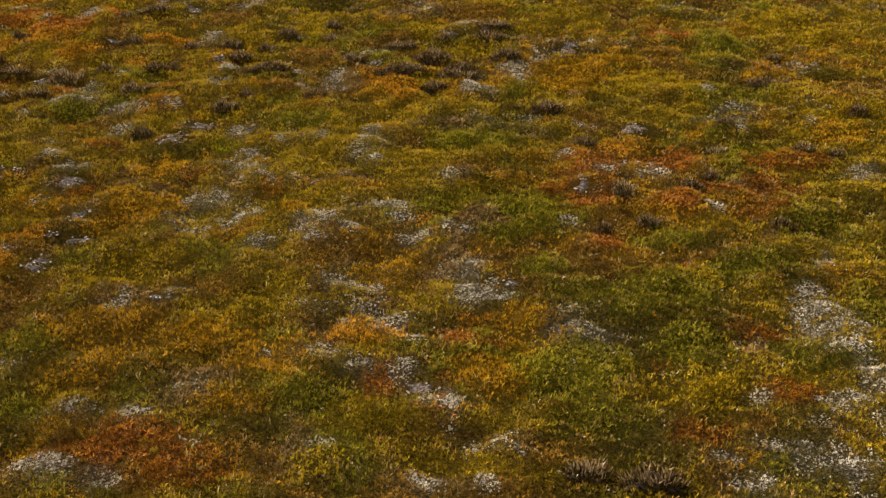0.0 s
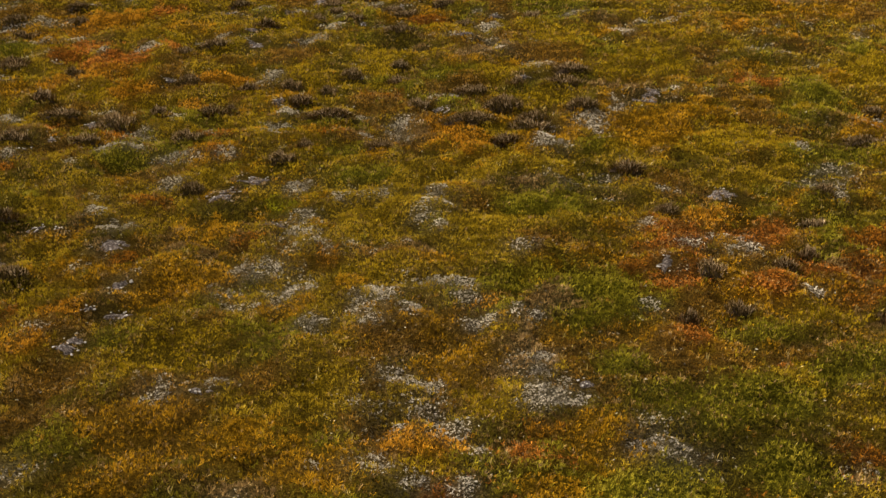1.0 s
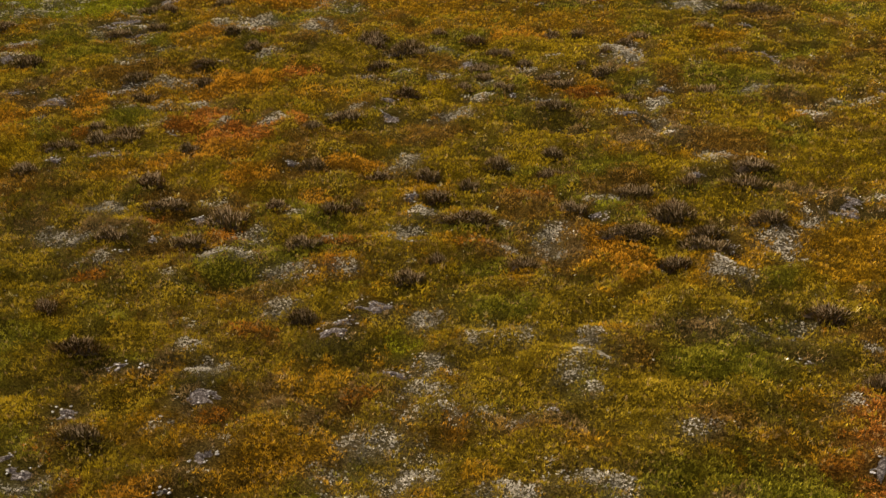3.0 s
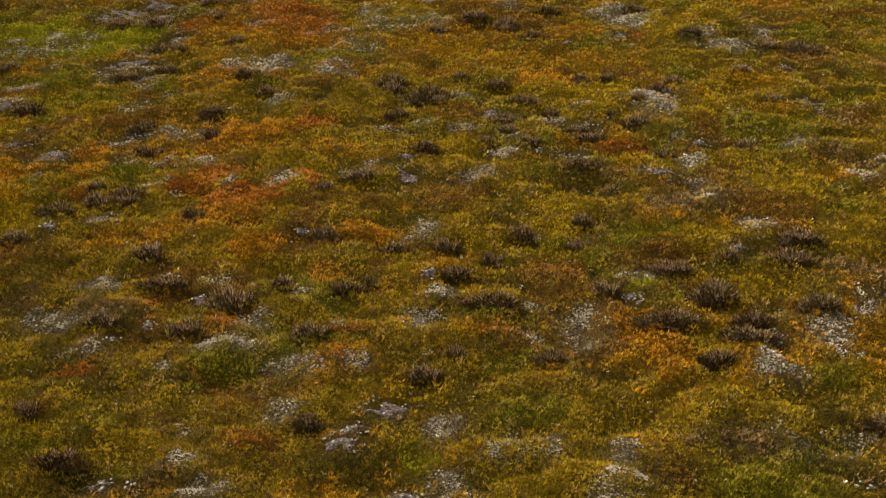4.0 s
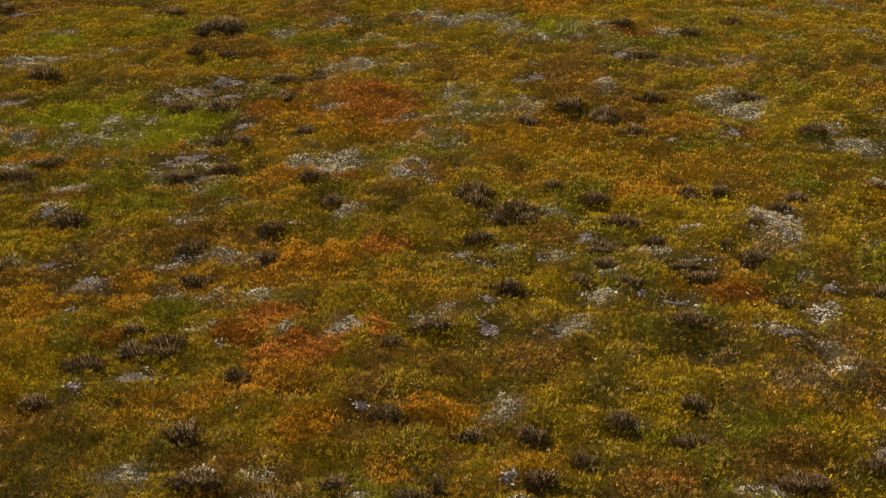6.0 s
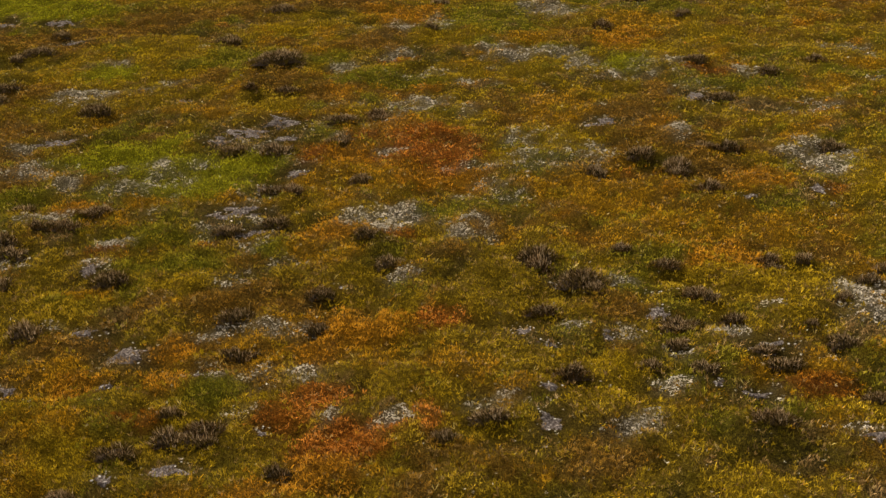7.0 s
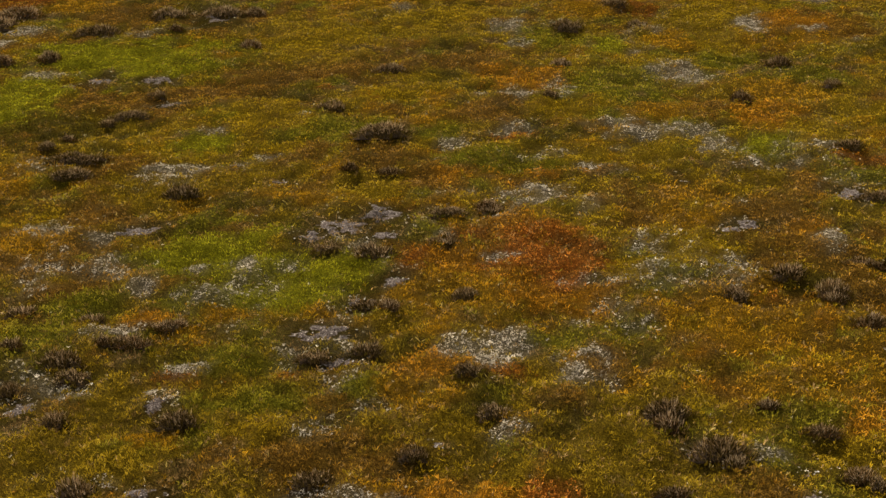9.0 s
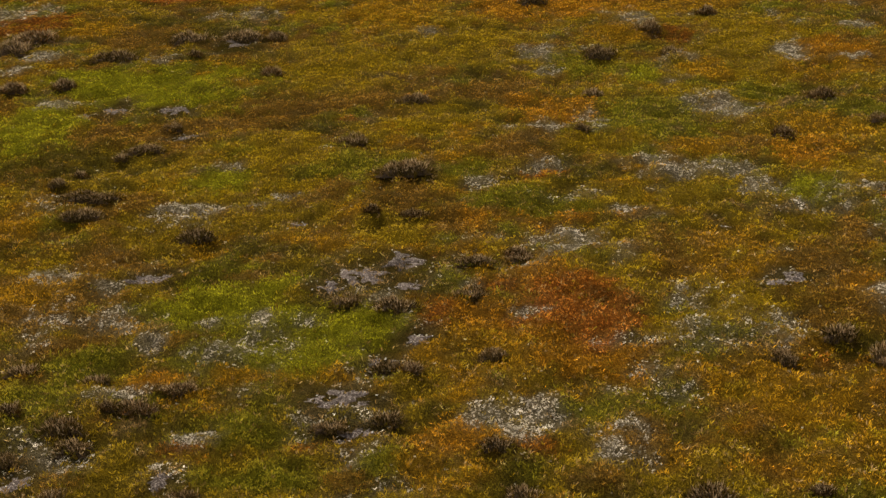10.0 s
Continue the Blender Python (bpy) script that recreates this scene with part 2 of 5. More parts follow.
patch("olive", 9.89, 12.72, 0.50, 0.38, -8)
patch("olive", -3.65, 13.45, 0.40, 0.25, 6)
patch("olive", -4.59, 13.95, 0.41, 0.25, 6)
patch("olive", 0.41, 14.26, 0.27, 0.19, 6)
patch("olive", -1.81, 14.67, 0.42, 0.33, 6)
patch("olive", -3.49, 14.72, 0.36, 0.18, 6)
patch("olive", -0.84, 14.88, 0.36, 0.33, 6)
patch("olive", 4.71, 15.74, 0.43, 0.25, 6)
patch("olive", -5.56, 16.03, 0.47, 0.32, 6)
patch("olive", -2.21, 16.31, 0.47, 0.28, 6)
patch("olive", 3.77, 17.27, 0.47, 0.42, 6)
patch("olive", 4.28, 18.14, 0.33, 0.36, 6)
patch("olive", 7.38, 18.93, 0.83, 0.51, 2)
patch("olive", -3.38, 20.23, 0.40, 0.42, 14)
patch("olive", -7.22, 21.38, 0.44, 0.46, 14)
patch("olive", -2.17, 21.52, 0.50, 0.31, 14)
patch("olive", -9.98, 21.58, 0.56, 0.39, 14)
patch("olive", -9.82, 22.59, 0.58, 0.51, 14)
patch("olive", -0.39, 22.85, 0.52, 0.34, 14)
patch("olive", -10.13, 23.27, 0.60, 0.39, 19)
patch("olive", 2.71, 23.27, 0.50, 0.38, 14)
patch("olive", -4.71, 23.44, 0.66, 0.47, 14)
patch("olive", -2.17, 23.52, 1.00, 0.98, 14)
patch("olive", 1.81, 23.80, 0.35, 0.29, 14)
patch("olive", -3.74, 24.60, 0.32, 0.27, 19)
patch("olive", 5.59, 25.02, 0.77, 0.64, 6)
patch("olive", -8.38, 25.89, 0.47, 0.32, 19)
patch("olive", -6.47, 26.59, 0.37, 0.39, 19)
patch("olive", 4.97, 27.02, 0.95, 0.67, 6)
patch("olive", -1.46, 27.76, 0.53, 0.45, 19)
patch("olive", -13.67, 28.50, 0.68, 0.52, 19)
patch("olive", -13.93, 31.10, 1.49, 0.75, 19)
patch("olive", -9.37, 32.06, 0.72, 0.59, 19)
patch("olive", -12.05, 32.18, 1.00, 0.82, 19)
patch("olive", -5.47, 35.25, 1.37, 0.87, 19)
patch("olive", -3.54, 35.70, 0.86, 0.67, 19)
patch("olive", -19.76, 36.14, 0.94, 0.97, 19)
patch("olive", -17.66, 39.05, 0.98, 0.96, 19)
patch("olive", -11.18, 44.98, 1.04, 1.13, 19)
patch("olive", -4.17, 47.63, 1.02, 1.17, 19)

patch("brown", 3.40, 2.99, 0.33, 0.19, -8)
patch("brown", 5.55, 3.02, 0.23, 0.16, -8)
patch("brown", 0.60, 3.25, 0.27, 0.17, -8)
patch("brown", 2.44, 7.66, 0.17, 0.11, 2)
patch("brown", -3.56, 8.03, 0.24, 0.15, 2)
patch("brown", 1.54, 9.71, 0.39, 0.18, 2)
patch("brown", 3.73, 9.97, 0.40, 0.18, 2)
patch("brown", -1.58, 10.17, 0.27, 0.24, 2)
patch("brown", 6.17, 11.33, 0.46, 0.31, -8)
patch("brown", 5.84, 11.86, 0.44, 0.33, 2)
patch("brown", 1.56, 15.75, 0.59, 0.47, 6)
patch("brown", 3.00, 16.44, 0.38, 0.27, 6)
patch("brown", 3.31, 17.09, 0.58, 0.48, 2)
patch("brown", 6.71, 17.33, 0.58, 0.33, 2)
patch("brown", 5.19, 18.71, 0.62, 0.37, 2)
patch("brown", 0.02, 18.90, 0.52, 0.51, 6)
patch("brown", -8.56, 20.29, 0.69, 0.40, 14)
patch("brown", -6.24, 22.47, 0.83, 0.53, 14)
patch("brown", -10.87, 22.62, 0.34, 0.27, 19)
patch("brown", -0.08, 23.26, 0.53, 0.35, 14)
patch("brown", -6.81, 23.61, 0.41, 0.25, 19)
patch("brown", -3.28, 24.73, 0.40, 0.24, 19)
patch("brown", 1.85, 25.57, 0.66, 0.56, 14)
patch("brown", 3.24, 25.84, 0.46, 0.62, 6)
patch("brown", -13.20, 25.97, 0.51, 0.34, 19)
patch("brown", 7.31, 27.10, 0.59, 0.38, 6)
patch("brown", -14.36, 27.46, 0.99, 1.12, 19)
patch("brown", 1.28, 29.46, 0.66, 0.76, 14)
patch("brown", 0.45, 31.20, 0.71, 1.13, 14)
patch("brown", -0.59, 31.46, 0.81, 1.55, 19)
patch("brown", -15.75, 32.46, 0.93, 0.50, 19)
patch("brown", -0.60, 32.80, 0.89, 1.35, 14)
patch("brown", -7.86, 33.20, 0.48, 0.73, 19)
patch("brown", -4.13, 33.35, 0.46, 0.40, 19)
patch("brown", -2.89, 33.51, 0.45, 0.45, 19)
patch("brown", -19.23, 33.69, 0.87, 0.84, 19)
patch("brown", -11.68, 33.78, 0.78, 0.56, 19)
patch("brown", -9.85, 34.04, 0.77, 0.74, 19)
patch("brown", -0.18, 34.46, 0.78, 0.81, 19)
patch("brown", -17.95, 36.55, 2.62, 0.85, 19)
patch("brown", -8.36, 37.60, 0.84, 0.65, 19)
patch("brown", -15.96, 38.16, 0.94, 0.78, 19)
patch("brown", -2.65, 39.09, 0.54, 0.61, 19)
patch("brown", -14.71, 40.20, 1.95, 1.17, 19)
patch("brown", -13.49, 40.99, 1.14, 0.97, 19)
patch("brown", -9.86, 42.29, 1.13, 1.08, 19)
patch("brown", -23.36, 45.41, 1.21, 0.95, 19)
patch("brown", -0.70, 47.98, 1.45, 1.79, 19)

patch("dark", -1.78, 5.05, 0.24, 0.18, -8)
patch("dark", 5.33, 5.19, 0.38, 0.27, -8)
patch("dark", -1.95, 6.25, 0.16, 0.18, -8)
patch("dark", 6.48, 7.19, 0.45, 0.19, -8)
patch("dark", 9.13, 7.96, 0.32, 0.44, -8)
patch("dark", 4.15, 9.38, 0.38, 0.14, 2)
patch("dark", 4.55, 10.12, 0.33, 0.21, 2)
patch("dark", -4.20, 10.35, 0.35, 0.23, 2)
patch("dark", 6.46, 12.53, 0.34, 0.39, 2)
patch("dark", 10.85, 13.72, 0.63, 0.35, -8)
patch("dark", -5.98, 15.69, 0.46, 0.66, 6)
patch("dark", 7.22, 17.08, 0.57, 0.38, 2)
patch("dark", -4.92, 18.03, 0.24, 0.19, 6)
patch("dark", -6.55, 18.27, 0.30, 0.23, 14)
patch("dark", -4.44, 26.95, 0.36, 0.21, 19)
patch("dark", 0.08, 29.84, 0.45, 0.53, 19)
patch("dark", 1.73, 30.76, 0.35, 0.58, 14)
patch("dark", -2.37, 33.87, 0.45, 0.52, 19)
patch("dark", -18.49, 34.27, 1.75, 1.11, 19)
patch("dark", -13.64, 38.19, 0.91, 0.65, 19)
patch("dark", -10.34, 40.61, 0.70, 0.60, 19)
patch("dark", -17.00, 42.58, 0.79, 1.12, 19)
patch("dark", -10.98, 43.19, 0.75, 0.69, 19)

patch("green", 5.76, 1.98, 0.21, 0.10, -8)
patch("green", 5.53, 2.36, 0.14, 0.11, -8)
patch("green", 4.16, 3.29, 0.46, 0.26, -8)
patch("green", 4.02, 4.16, 0.67, 0.45, -8)
patch("green", 6.75, 4.17, 0.44, 0.27, -8)
patch("green", 1.18, 4.18, 0.30, 0.15, -8)
patch("green", -1.81, 4.24, 0.23, 0.21, -8)
patch("green", 5.40, 4.57, 0.38, 0.25, -8)
patch("green", 7.89, 5.25, 0.24, 0.44, -8)
patch("green", -1.87, 5.60, 0.38, 0.26, -8)
patch("green", 4.83, 5.83, 0.55, 0.51, -8)
patch("green", 5.68, 5.87, 0.41, 0.29, -8)
patch("green", 6.93, 6.32, 0.57, 0.35, -8)
patch("green", 4.18, 6.74, 0.36, 0.25, -8)
patch("green", -0.00, 7.33, 0.43, 0.29, -8)
patch("green", 6.01, 7.42, 0.45, 0.23, -8)
patch("green", 8.11, 7.52, 0.46, 0.41, -8)
patch("green", -1.63, 7.71, 0.23, 0.21, 2)
patch("green", 3.76, 7.80, 0.34, 0.17, 2)
patch("green", 0.09, 7.86, 0.41, 0.17, 2)
patch("green", 4.36, 7.98, 0.38, 0.22, -8)
patch("green", -0.70, 8.44, 0.15, 0.23, 2)
patch("green", 4.55, 8.52, 0.55, 0.35, -8)
patch("green", 4.34, 8.72, 0.67, 0.44, 2)
patch("green", 3.14, 8.89, 0.56, 0.33, 2)
patch("green", 4.05, 11.20, 0.57, 0.53, 2)
patch("green", 1.33, 12.53, 0.46, 0.31, 2)
patch("green", 8.90, 12.83, 0.60, 0.53, -8)
patch("green", -2.44, 13.23, 0.39, 0.19, 6)
patch("green", 5.11, 13.47, 0.24, 0.21, 2)
patch("green", 1.10, 13.64, 0.32, 0.24, 6)
patch("green", -1.62, 13.74, 0.27, 0.16, 6)
patch("green", 4.47, 16.41, 0.37, 0.27, 6)
patch("green", 2.86, 17.68, 0.47, 0.51, 6)
patch("green", 6.49, 18.60, 0.46, 0.34, 2)
patch("green", -5.75, 19.62, 0.46, 0.38, 14)
patch("green", 1.38, 19.97, 0.29, 0.20, 14)
patch("green", 2.45, 20.44, 0.44, 0.28, 14)
patch("green", 5.93, 22.24, 0.83, 0.88, 6)
patch("green", 5.27, 22.96, 0.41, 0.36, 6)
patch("green", -7.89, 23.45, 0.87, 0.39, 19)
patch("green", -6.33, 24.17, 0.33, 0.31, 19)
patch("green", -8.50, 24.49, 0.61, 0.51, 19)
patch("green", -12.66, 24.56, 0.57, 0.34, 19)
patch("green", -9.06, 24.83, 0.45, 0.23, 19)
patch("green", -12.28, 25.81, 0.60, 0.37, 19)
patch("green", -3.85, 26.59, 0.53, 0.36, 19)
patch("green", -2.55, 27.29, 0.37, 0.51, 19)
patch("green", 2.49, 27.65, 0.46, 0.40, 14)
patch("green", -2.43, 28.77, 0.38, 0.31, 19)
patch("green", 7.73, 29.15, 0.50, 0.52, 6)
patch("green", -2.29, 30.34, 0.95, 0.88, 19)
patch("green", -6.97, 34.55, 1.12, 0.72, 19)
patch("green", -12.27, 35.11, 0.69, 0.61, 19)
patch("green", 2.59, 35.66, 1.07, 0.52, 14)
patch("green", -11.35, 35.71, 1.10, 0.85, 19)
patch("green", -8.77, 36.11, 0.54, 0.53, 19)
patch("green", 2.81, 37.86, 0.71, 0.50, 14)
patch("green", -5.63, 41.12, 1.77, 1.57, 19)
patch("green", 0.17, 42.61, 0.57, 0.86, 19)
patch("green", -7.84, 45.02, 1.00, 1.02, 19)

patch("yellow", 2.63, 2.72, 0.27, 0.30, -8)
patch("yellow", 1.19, 2.89, 0.27, 0.14, -8)
patch("yellow", -0.08, 3.72, 0.23, 0.16, -8)
patch("yellow", 5.03, 3.81, 0.54, 0.38, -8)
patch("yellow", -0.84, 7.27, 0.57, 0.35, -8)
patch("yellow", 2.89, 7.63, 0.23, 0.11, 2)
patch("yellow", -0.93, 7.64, 0.46, 0.19, 2)
patch("yellow", 6.96, 7.66, 0.46, 0.31, -8)
patch("yellow", -2.97, 8.62, 0.19, 0.20, 2)
patch("yellow", 1.60, 9.17, 0.38, 0.25, 2)
patch("yellow", -4.15, 9.82, 0.34, 0.35, 2)
patch("yellow", 10.03, 11.82, 0.68, 0.58, -8)
patch("yellow", 7.38, 13.63, 0.82, 0.58, -8)
patch("yellow", -4.36, 15.12, 0.37, 0.37, 6)
patch("yellow", 4.70, 16.11, 0.46, 0.44, 2)
patch("yellow", -3.50, 16.67, 0.68, 0.36, 6)
patch("yellow", 11.56, 16.83, 0.83, 1.14, -8)
patch("yellow", -0.94, 17.37, 0.24, 0.37, 6)
patch("yellow", 3.92, 17.38, 0.39, 0.38, 2)
patch("yellow", 0.28, 17.47, 0.65, 0.44, 6)
patch("yellow", 1.74, 17.68, 0.49, 0.37, 6)
patch("yellow", -6.96, 17.78, 0.52, 0.51, 6)
patch("yellow", 6.96, 17.79, 0.96, 0.96, -8)
patch("yellow", -8.30, 18.44, 0.31, 0.28, 14)
patch("yellow", 2.09, 18.69, 0.68, 0.34, 6)
patch("yellow", -1.54, 19.27, 0.22, 0.17, 14)
patch("yellow", -4.99, 19.36, 0.31, 0.19, 14)
patch("yellow", 5.46, 19.83, 0.75, 0.54, 2)
patch("yellow", 7.97, 20.07, 0.54, 0.42, 2)
patch("yellow", -0.17, 20.31, 0.61, 0.24, 14)
patch("yellow", 0.49, 20.44, 0.38, 0.24, 14)
patch("yellow", 3.10, 20.83, 0.56, 0.37, 6)
patch("yellow", -0.09, 21.16, 0.40, 0.37, 14)
patch("yellow", -4.52, 22.54, 0.42, 0.30, 17)
patch("yellow", 2.03, 22.64, 0.16, 0.13, 14)
patch("yellow", 1.38, 23.27, 0.21, 0.31, 14)
patch("yellow", 4.63, 23.47, 0.62, 0.57, 6)
patch("yellow", 2.38, 24.17, 0.76, 0.67, 6)
patch("yellow", 1.20, 24.70, 0.46, 0.46, 17)
patch("yellow", 2.62, 24.70, 0.72, 1.02, 14)
patch("yellow", -5.22, 25.31, 0.38, 0.21, 19)
patch("yellow", -15.66, 28.92, 0.71, 0.52, 19)
patch("yellow", -3.07, 29.47, 0.44, 0.50, 19)
patch("yellow", -1.91, 30.80, 0.84, 0.87, 14)
patch("yellow", -3.71, 30.91, 0.47, 0.43, 19)
patch("yellow", -4.72, 33.35, 0.58, 0.52, 19)
patch("yellow", -13.55, 33.80, 1.48, 0.87, 19)
patch("yellow", -1.47, 34.04, 0.40, 0.33, 14)
patch("yellow", -0.86, 34.74, 0.46, 0.60, 19)
patch("yellow", -13.77, 36.38, 1.02, 1.02, 19)
patch("yellow", -1.71, 36.69, 0.86, 0.86, 14)
patch("yellow", -6.26, 38.36, 0.83, 0.57, 19)
patch("yellow", -10.86, 39.27, 0.75, 1.17, 19)
patch("yellow", -15.02, 42.97, 1.74, 1.71, 19)
patch("yellow", -2.64, 45.46, 1.11, 1.15, 19)
patch("yellow", -11.77, 47.57, 1.11, 1.43, 19)
patch("yellow", -18.47, 49.06, 1.23, 1.01, 19)
patch("yellow", -3.18, 49.89, 1.41, 1.57, 19)

patch("amber", 5.25, 2.53, 0.16, 0.13, -8)
patch("amber", 6.42, 2.71, 0.22, 0.14, -8)
patch("amber", 0.30, 4.08, 0.35, 0.27, -8)
patch("amber", 2.99, 4.29, 0.36, 0.40, -8)
patch("amber", 0.77, 4.91, 0.62, 0.43, -8)
patch("amber", 0.77, 4.91, 0.68, 0.38, -8)
patch("amber", -1.23, 4.92, 0.36, 0.28, -8)
patch("amber", 3.68, 5.29, 0.39, 0.44, -8)
patch("amber", -0.37, 5.54, 0.64, 0.46, -8)
patch("amber", -0.37, 5.54, 1.09, 0.54, -8)
patch("amber", -1.34, 5.78, 0.39, 0.32, -8)
patch("amber", -3.22, 7.74, 0.41, 0.26, 2)
patch("amber", 2.05, 7.84, 0.29, 0.17, 2)
patch("amber", 0.28, 8.26, 0.36, 0.20, 2)
patch("amber", -1.18, 8.74, 0.37, 0.31, 2)
patch("amber", 1.11, 8.82, 0.19, 0.28, 2)
patch("amber", -0.56, 9.21, 0.26, 0.23, 2)
patch("amber", 2.31, 9.43, 0.32, 0.21, 2)
patch("amber", 5.48, 10.16, 0.53, 0.35, 2)
patch("amber", 4.81, 10.46, 0.24, 0.18, 2)
patch("amber", -0.89, 10.60, 0.42, 0.36, 2)
patch("amber", 9.87, 10.76, 0.46, 0.37, -8)
patch("amber", 2.67, 11.92, 0.22, 0.14, 2)
patch("amber", 6.18, 13.59, 0.73, 0.35, 2)
patch("amber", 2.57, 13.66, 0.26, 0.17, 6)
patch("amber", 6.29, 14.38, 0.84, 0.68, 2)
patch("amber", 6.00, 14.45, 0.63, 0.61, -8)
patch("amber", 0.67, 14.51, 0.34, 0.24, 6)
patch("amber", 7.34, 15.06, 0.54, 0.36, -8)
patch("amber", 7.26, 15.49, 0.31, 0.40, 2)
patch("amber", -5.18, 17.00, 0.82, 0.35, 6)
patch("amber", 3.45, 17.99, 0.15, 0.14, 6)
patch("amber", 3.39, 18.06, 0.40, 0.32, 2)
patch("amber", 4.40, 18.09, 0.40, 0.32, 2)
patch("amber", -7.74, 18.35, 0.77, 0.32, 14)
patch("amber", -8.25, 19.57, 0.91, 0.49, 14)
patch("amber", -5.17, 20.10, 0.32, 0.29, 14)
patch("amber", -2.04, 20.78, 0.29, 0.26, 14)
patch("amber", -2.65, 20.96, 0.33, 0.39, 14)
patch("amber", -3.85, 21.03, 0.50, 0.31, 14)
patch("amber", -8.92, 22.06, 0.38, 0.28, 14)
patch("amber", 5.95, 23.42, 0.41, 0.23, 6)
patch("amber", -5.82, 24.31, 0.33, 0.31, 19)
patch("amber", -5.10, 24.37, 0.33, 0.30, 19)
patch("amber", -9.84, 24.97, 0.55, 0.31, 19)
patch("amber", 6.06, 25.21, 0.55, 0.46, 6)
patch("amber", -2.43, 25.40, 0.32, 0.26, 19)
patch("amber", -9.49, 26.06, 0.67, 0.34, 19)
patch("amber", 0.61, 26.23, 1.18, 0.64, 14)
patch("amber", -8.79, 26.34, 0.57, 0.34, 19)
patch("amber", 2.36, 26.84, 0.95, 0.66, 6)
patch("amber", -12.27, 26.86, 0.42, 0.31, 19)
patch("amber", 1.18, 27.29, 0.82, 0.45, 14)
patch("amber", -5.42, 27.63, 0.66, 0.42, 19)
patch("amber", -14.98, 27.79, 0.68, 0.62, 19)
patch("amber", -0.43, 28.03, 0.97, 0.91, 19)
patch("amber", -0.85, 28.24, 1.41, 0.71, 14)
patch("amber", -5.98, 28.50, 0.79, 0.58, 19)
patch("amber", -1.26, 28.54, 0.64, 0.41, 19)
patch("amber", -17.59, 31.00, 0.78, 1.04, 19)
patch("amber", -2.20, 32.30, 0.75, 0.46, 19)
patch("amber", -2.24, 33.72, 0.66, 0.69, 14)
patch("amber", -3.71, 38.85, 0.81, 0.73, 19)
patch("amber", -0.88, 40.77, 0.82, 1.05, 19)
patch("amber", -4.40, 45.40, 0.65, 0.88, 19)
patch("amber", -25.40, 45.80, 1.24, 1.17, 19)
patch("amber", -0.81, 46.41, 1.11, 0.83, 19)
patch("amber", -7.78, 49.04, 1.10, 1.15, 19)
patch("amber", -15.81, 49.94, 1.63, 2.01, 19)
patch("amber", -7.28, 52.68, 0.98, 1.01, 19)
patch("amber", -5.78, 53.19, 1.17, 1.01, 19)

patch("orange", 1.79, 5.33, 0.45, 0.28, -8)
patch("orange", 3.12, 5.53, 0.20, 0.12, -8)
patch("orange", -2.64, 7.58, 0.23, 0.21, 2)
patch("orange", 2.72, 8.25, 0.15, 0.12, 2)
patch("orange", -2.52, 8.37, 0.30, 0.14, 2)
patch("orange", 0.79, 9.68, 0.16, 0.22, 2)
patch("orange", 6.39, 10.44, 0.53, 0.34, -8)
patch("orange", 3.14, 13.88, 0.25, 0.40, 2)
patch("orange", 2.97, 13.91, 0.38, 0.33, 6)
patch("orange", 10.05, 14.05, 0.26, 0.24, -8)
patch("orange", 2.76, 14.48, 0.26, 0.46, 2)
patch("orange", 2.84, 14.64, 0.20, 0.26, 6)
patch("orange", -1.64, 15.98, 0.23, 0.23, 6)
patch("orange", -2.90, 16.88, 0.40, 0.33, 6)
patch("orange", -4.44, 17.35, 0.25, 0.30, 6)
patch("orange", -1.26, 17.35, 0.49, 0.30, 6)
patch("orange", -3.56, 17.86, 0.51, 0.41, 6)
patch("orange", -7.71, 19.38, 0.32, 0.27, 14)
patch("orange", -6.58, 19.75, 0.32, 0.29, 14)
patch("orange", -6.88, 20.61, 0.43, 0.36, 14)
patch("orange", -4.59, 20.89, 0.33, 0.31, 14)
patch("orange", -3.77, 21.70, 0.71, 0.34, 17)
patch("orange", -4.49, 21.73, 0.39, 0.37, 14)
patch("orange", -3.68, 21.88, 0.39, 0.37, 14)
patch("orange", -5.40, 25.03, 0.34, 0.24, 19)
patch("orange", -5.96, 25.11, 0.34, 0.28, 19)
patch("orange", -5.55, 25.29, 0.57, 0.40, 17)
patch("orange", 1.52, 25.38, 0.68, 0.50, 6)
patch("orange", -10.83, 25.42, 0.53, 0.26, 19)
patch("orange", -3.57, 27.93, 0.46, 0.48, 19)
patch("orange", -4.14, 28.36, 0.81, 0.74, 19)
patch("orange", 2.17, 29.00, 0.51, 0.60, 6)
patch("orange", -6.55, 29.01, 0.31, 0.35, 19)
patch("orange", -5.96, 29.16, 0.76, 0.57, 19)
patch("orange", 2.24, 29.20, 0.43, 0.48, 14)
patch("orange", -5.27, 29.34, 0.61, 0.56, 19)
patch("orange", -5.67, 30.91, 0.76, 0.40, 19)
patch("orange", 0.18, 32.19, 0.37, 0.29, 14)
patch("orange", -7.78, 33.15, 0.29, 0.37, 19)
patch("orange", -1.07, 39.04, 0.79, 0.67, 19)
patch("orange", -7.87, 40.89, 1.06, 1.07, 19)
patch("orange", -0.87, 48.27, 0.83, 0.91, 19)
patch("orange", -22.37, 51.01, 1.33, 0.58, 19)
patch("orange", -10.61, 52.11, 2.61, 1.45, 19)

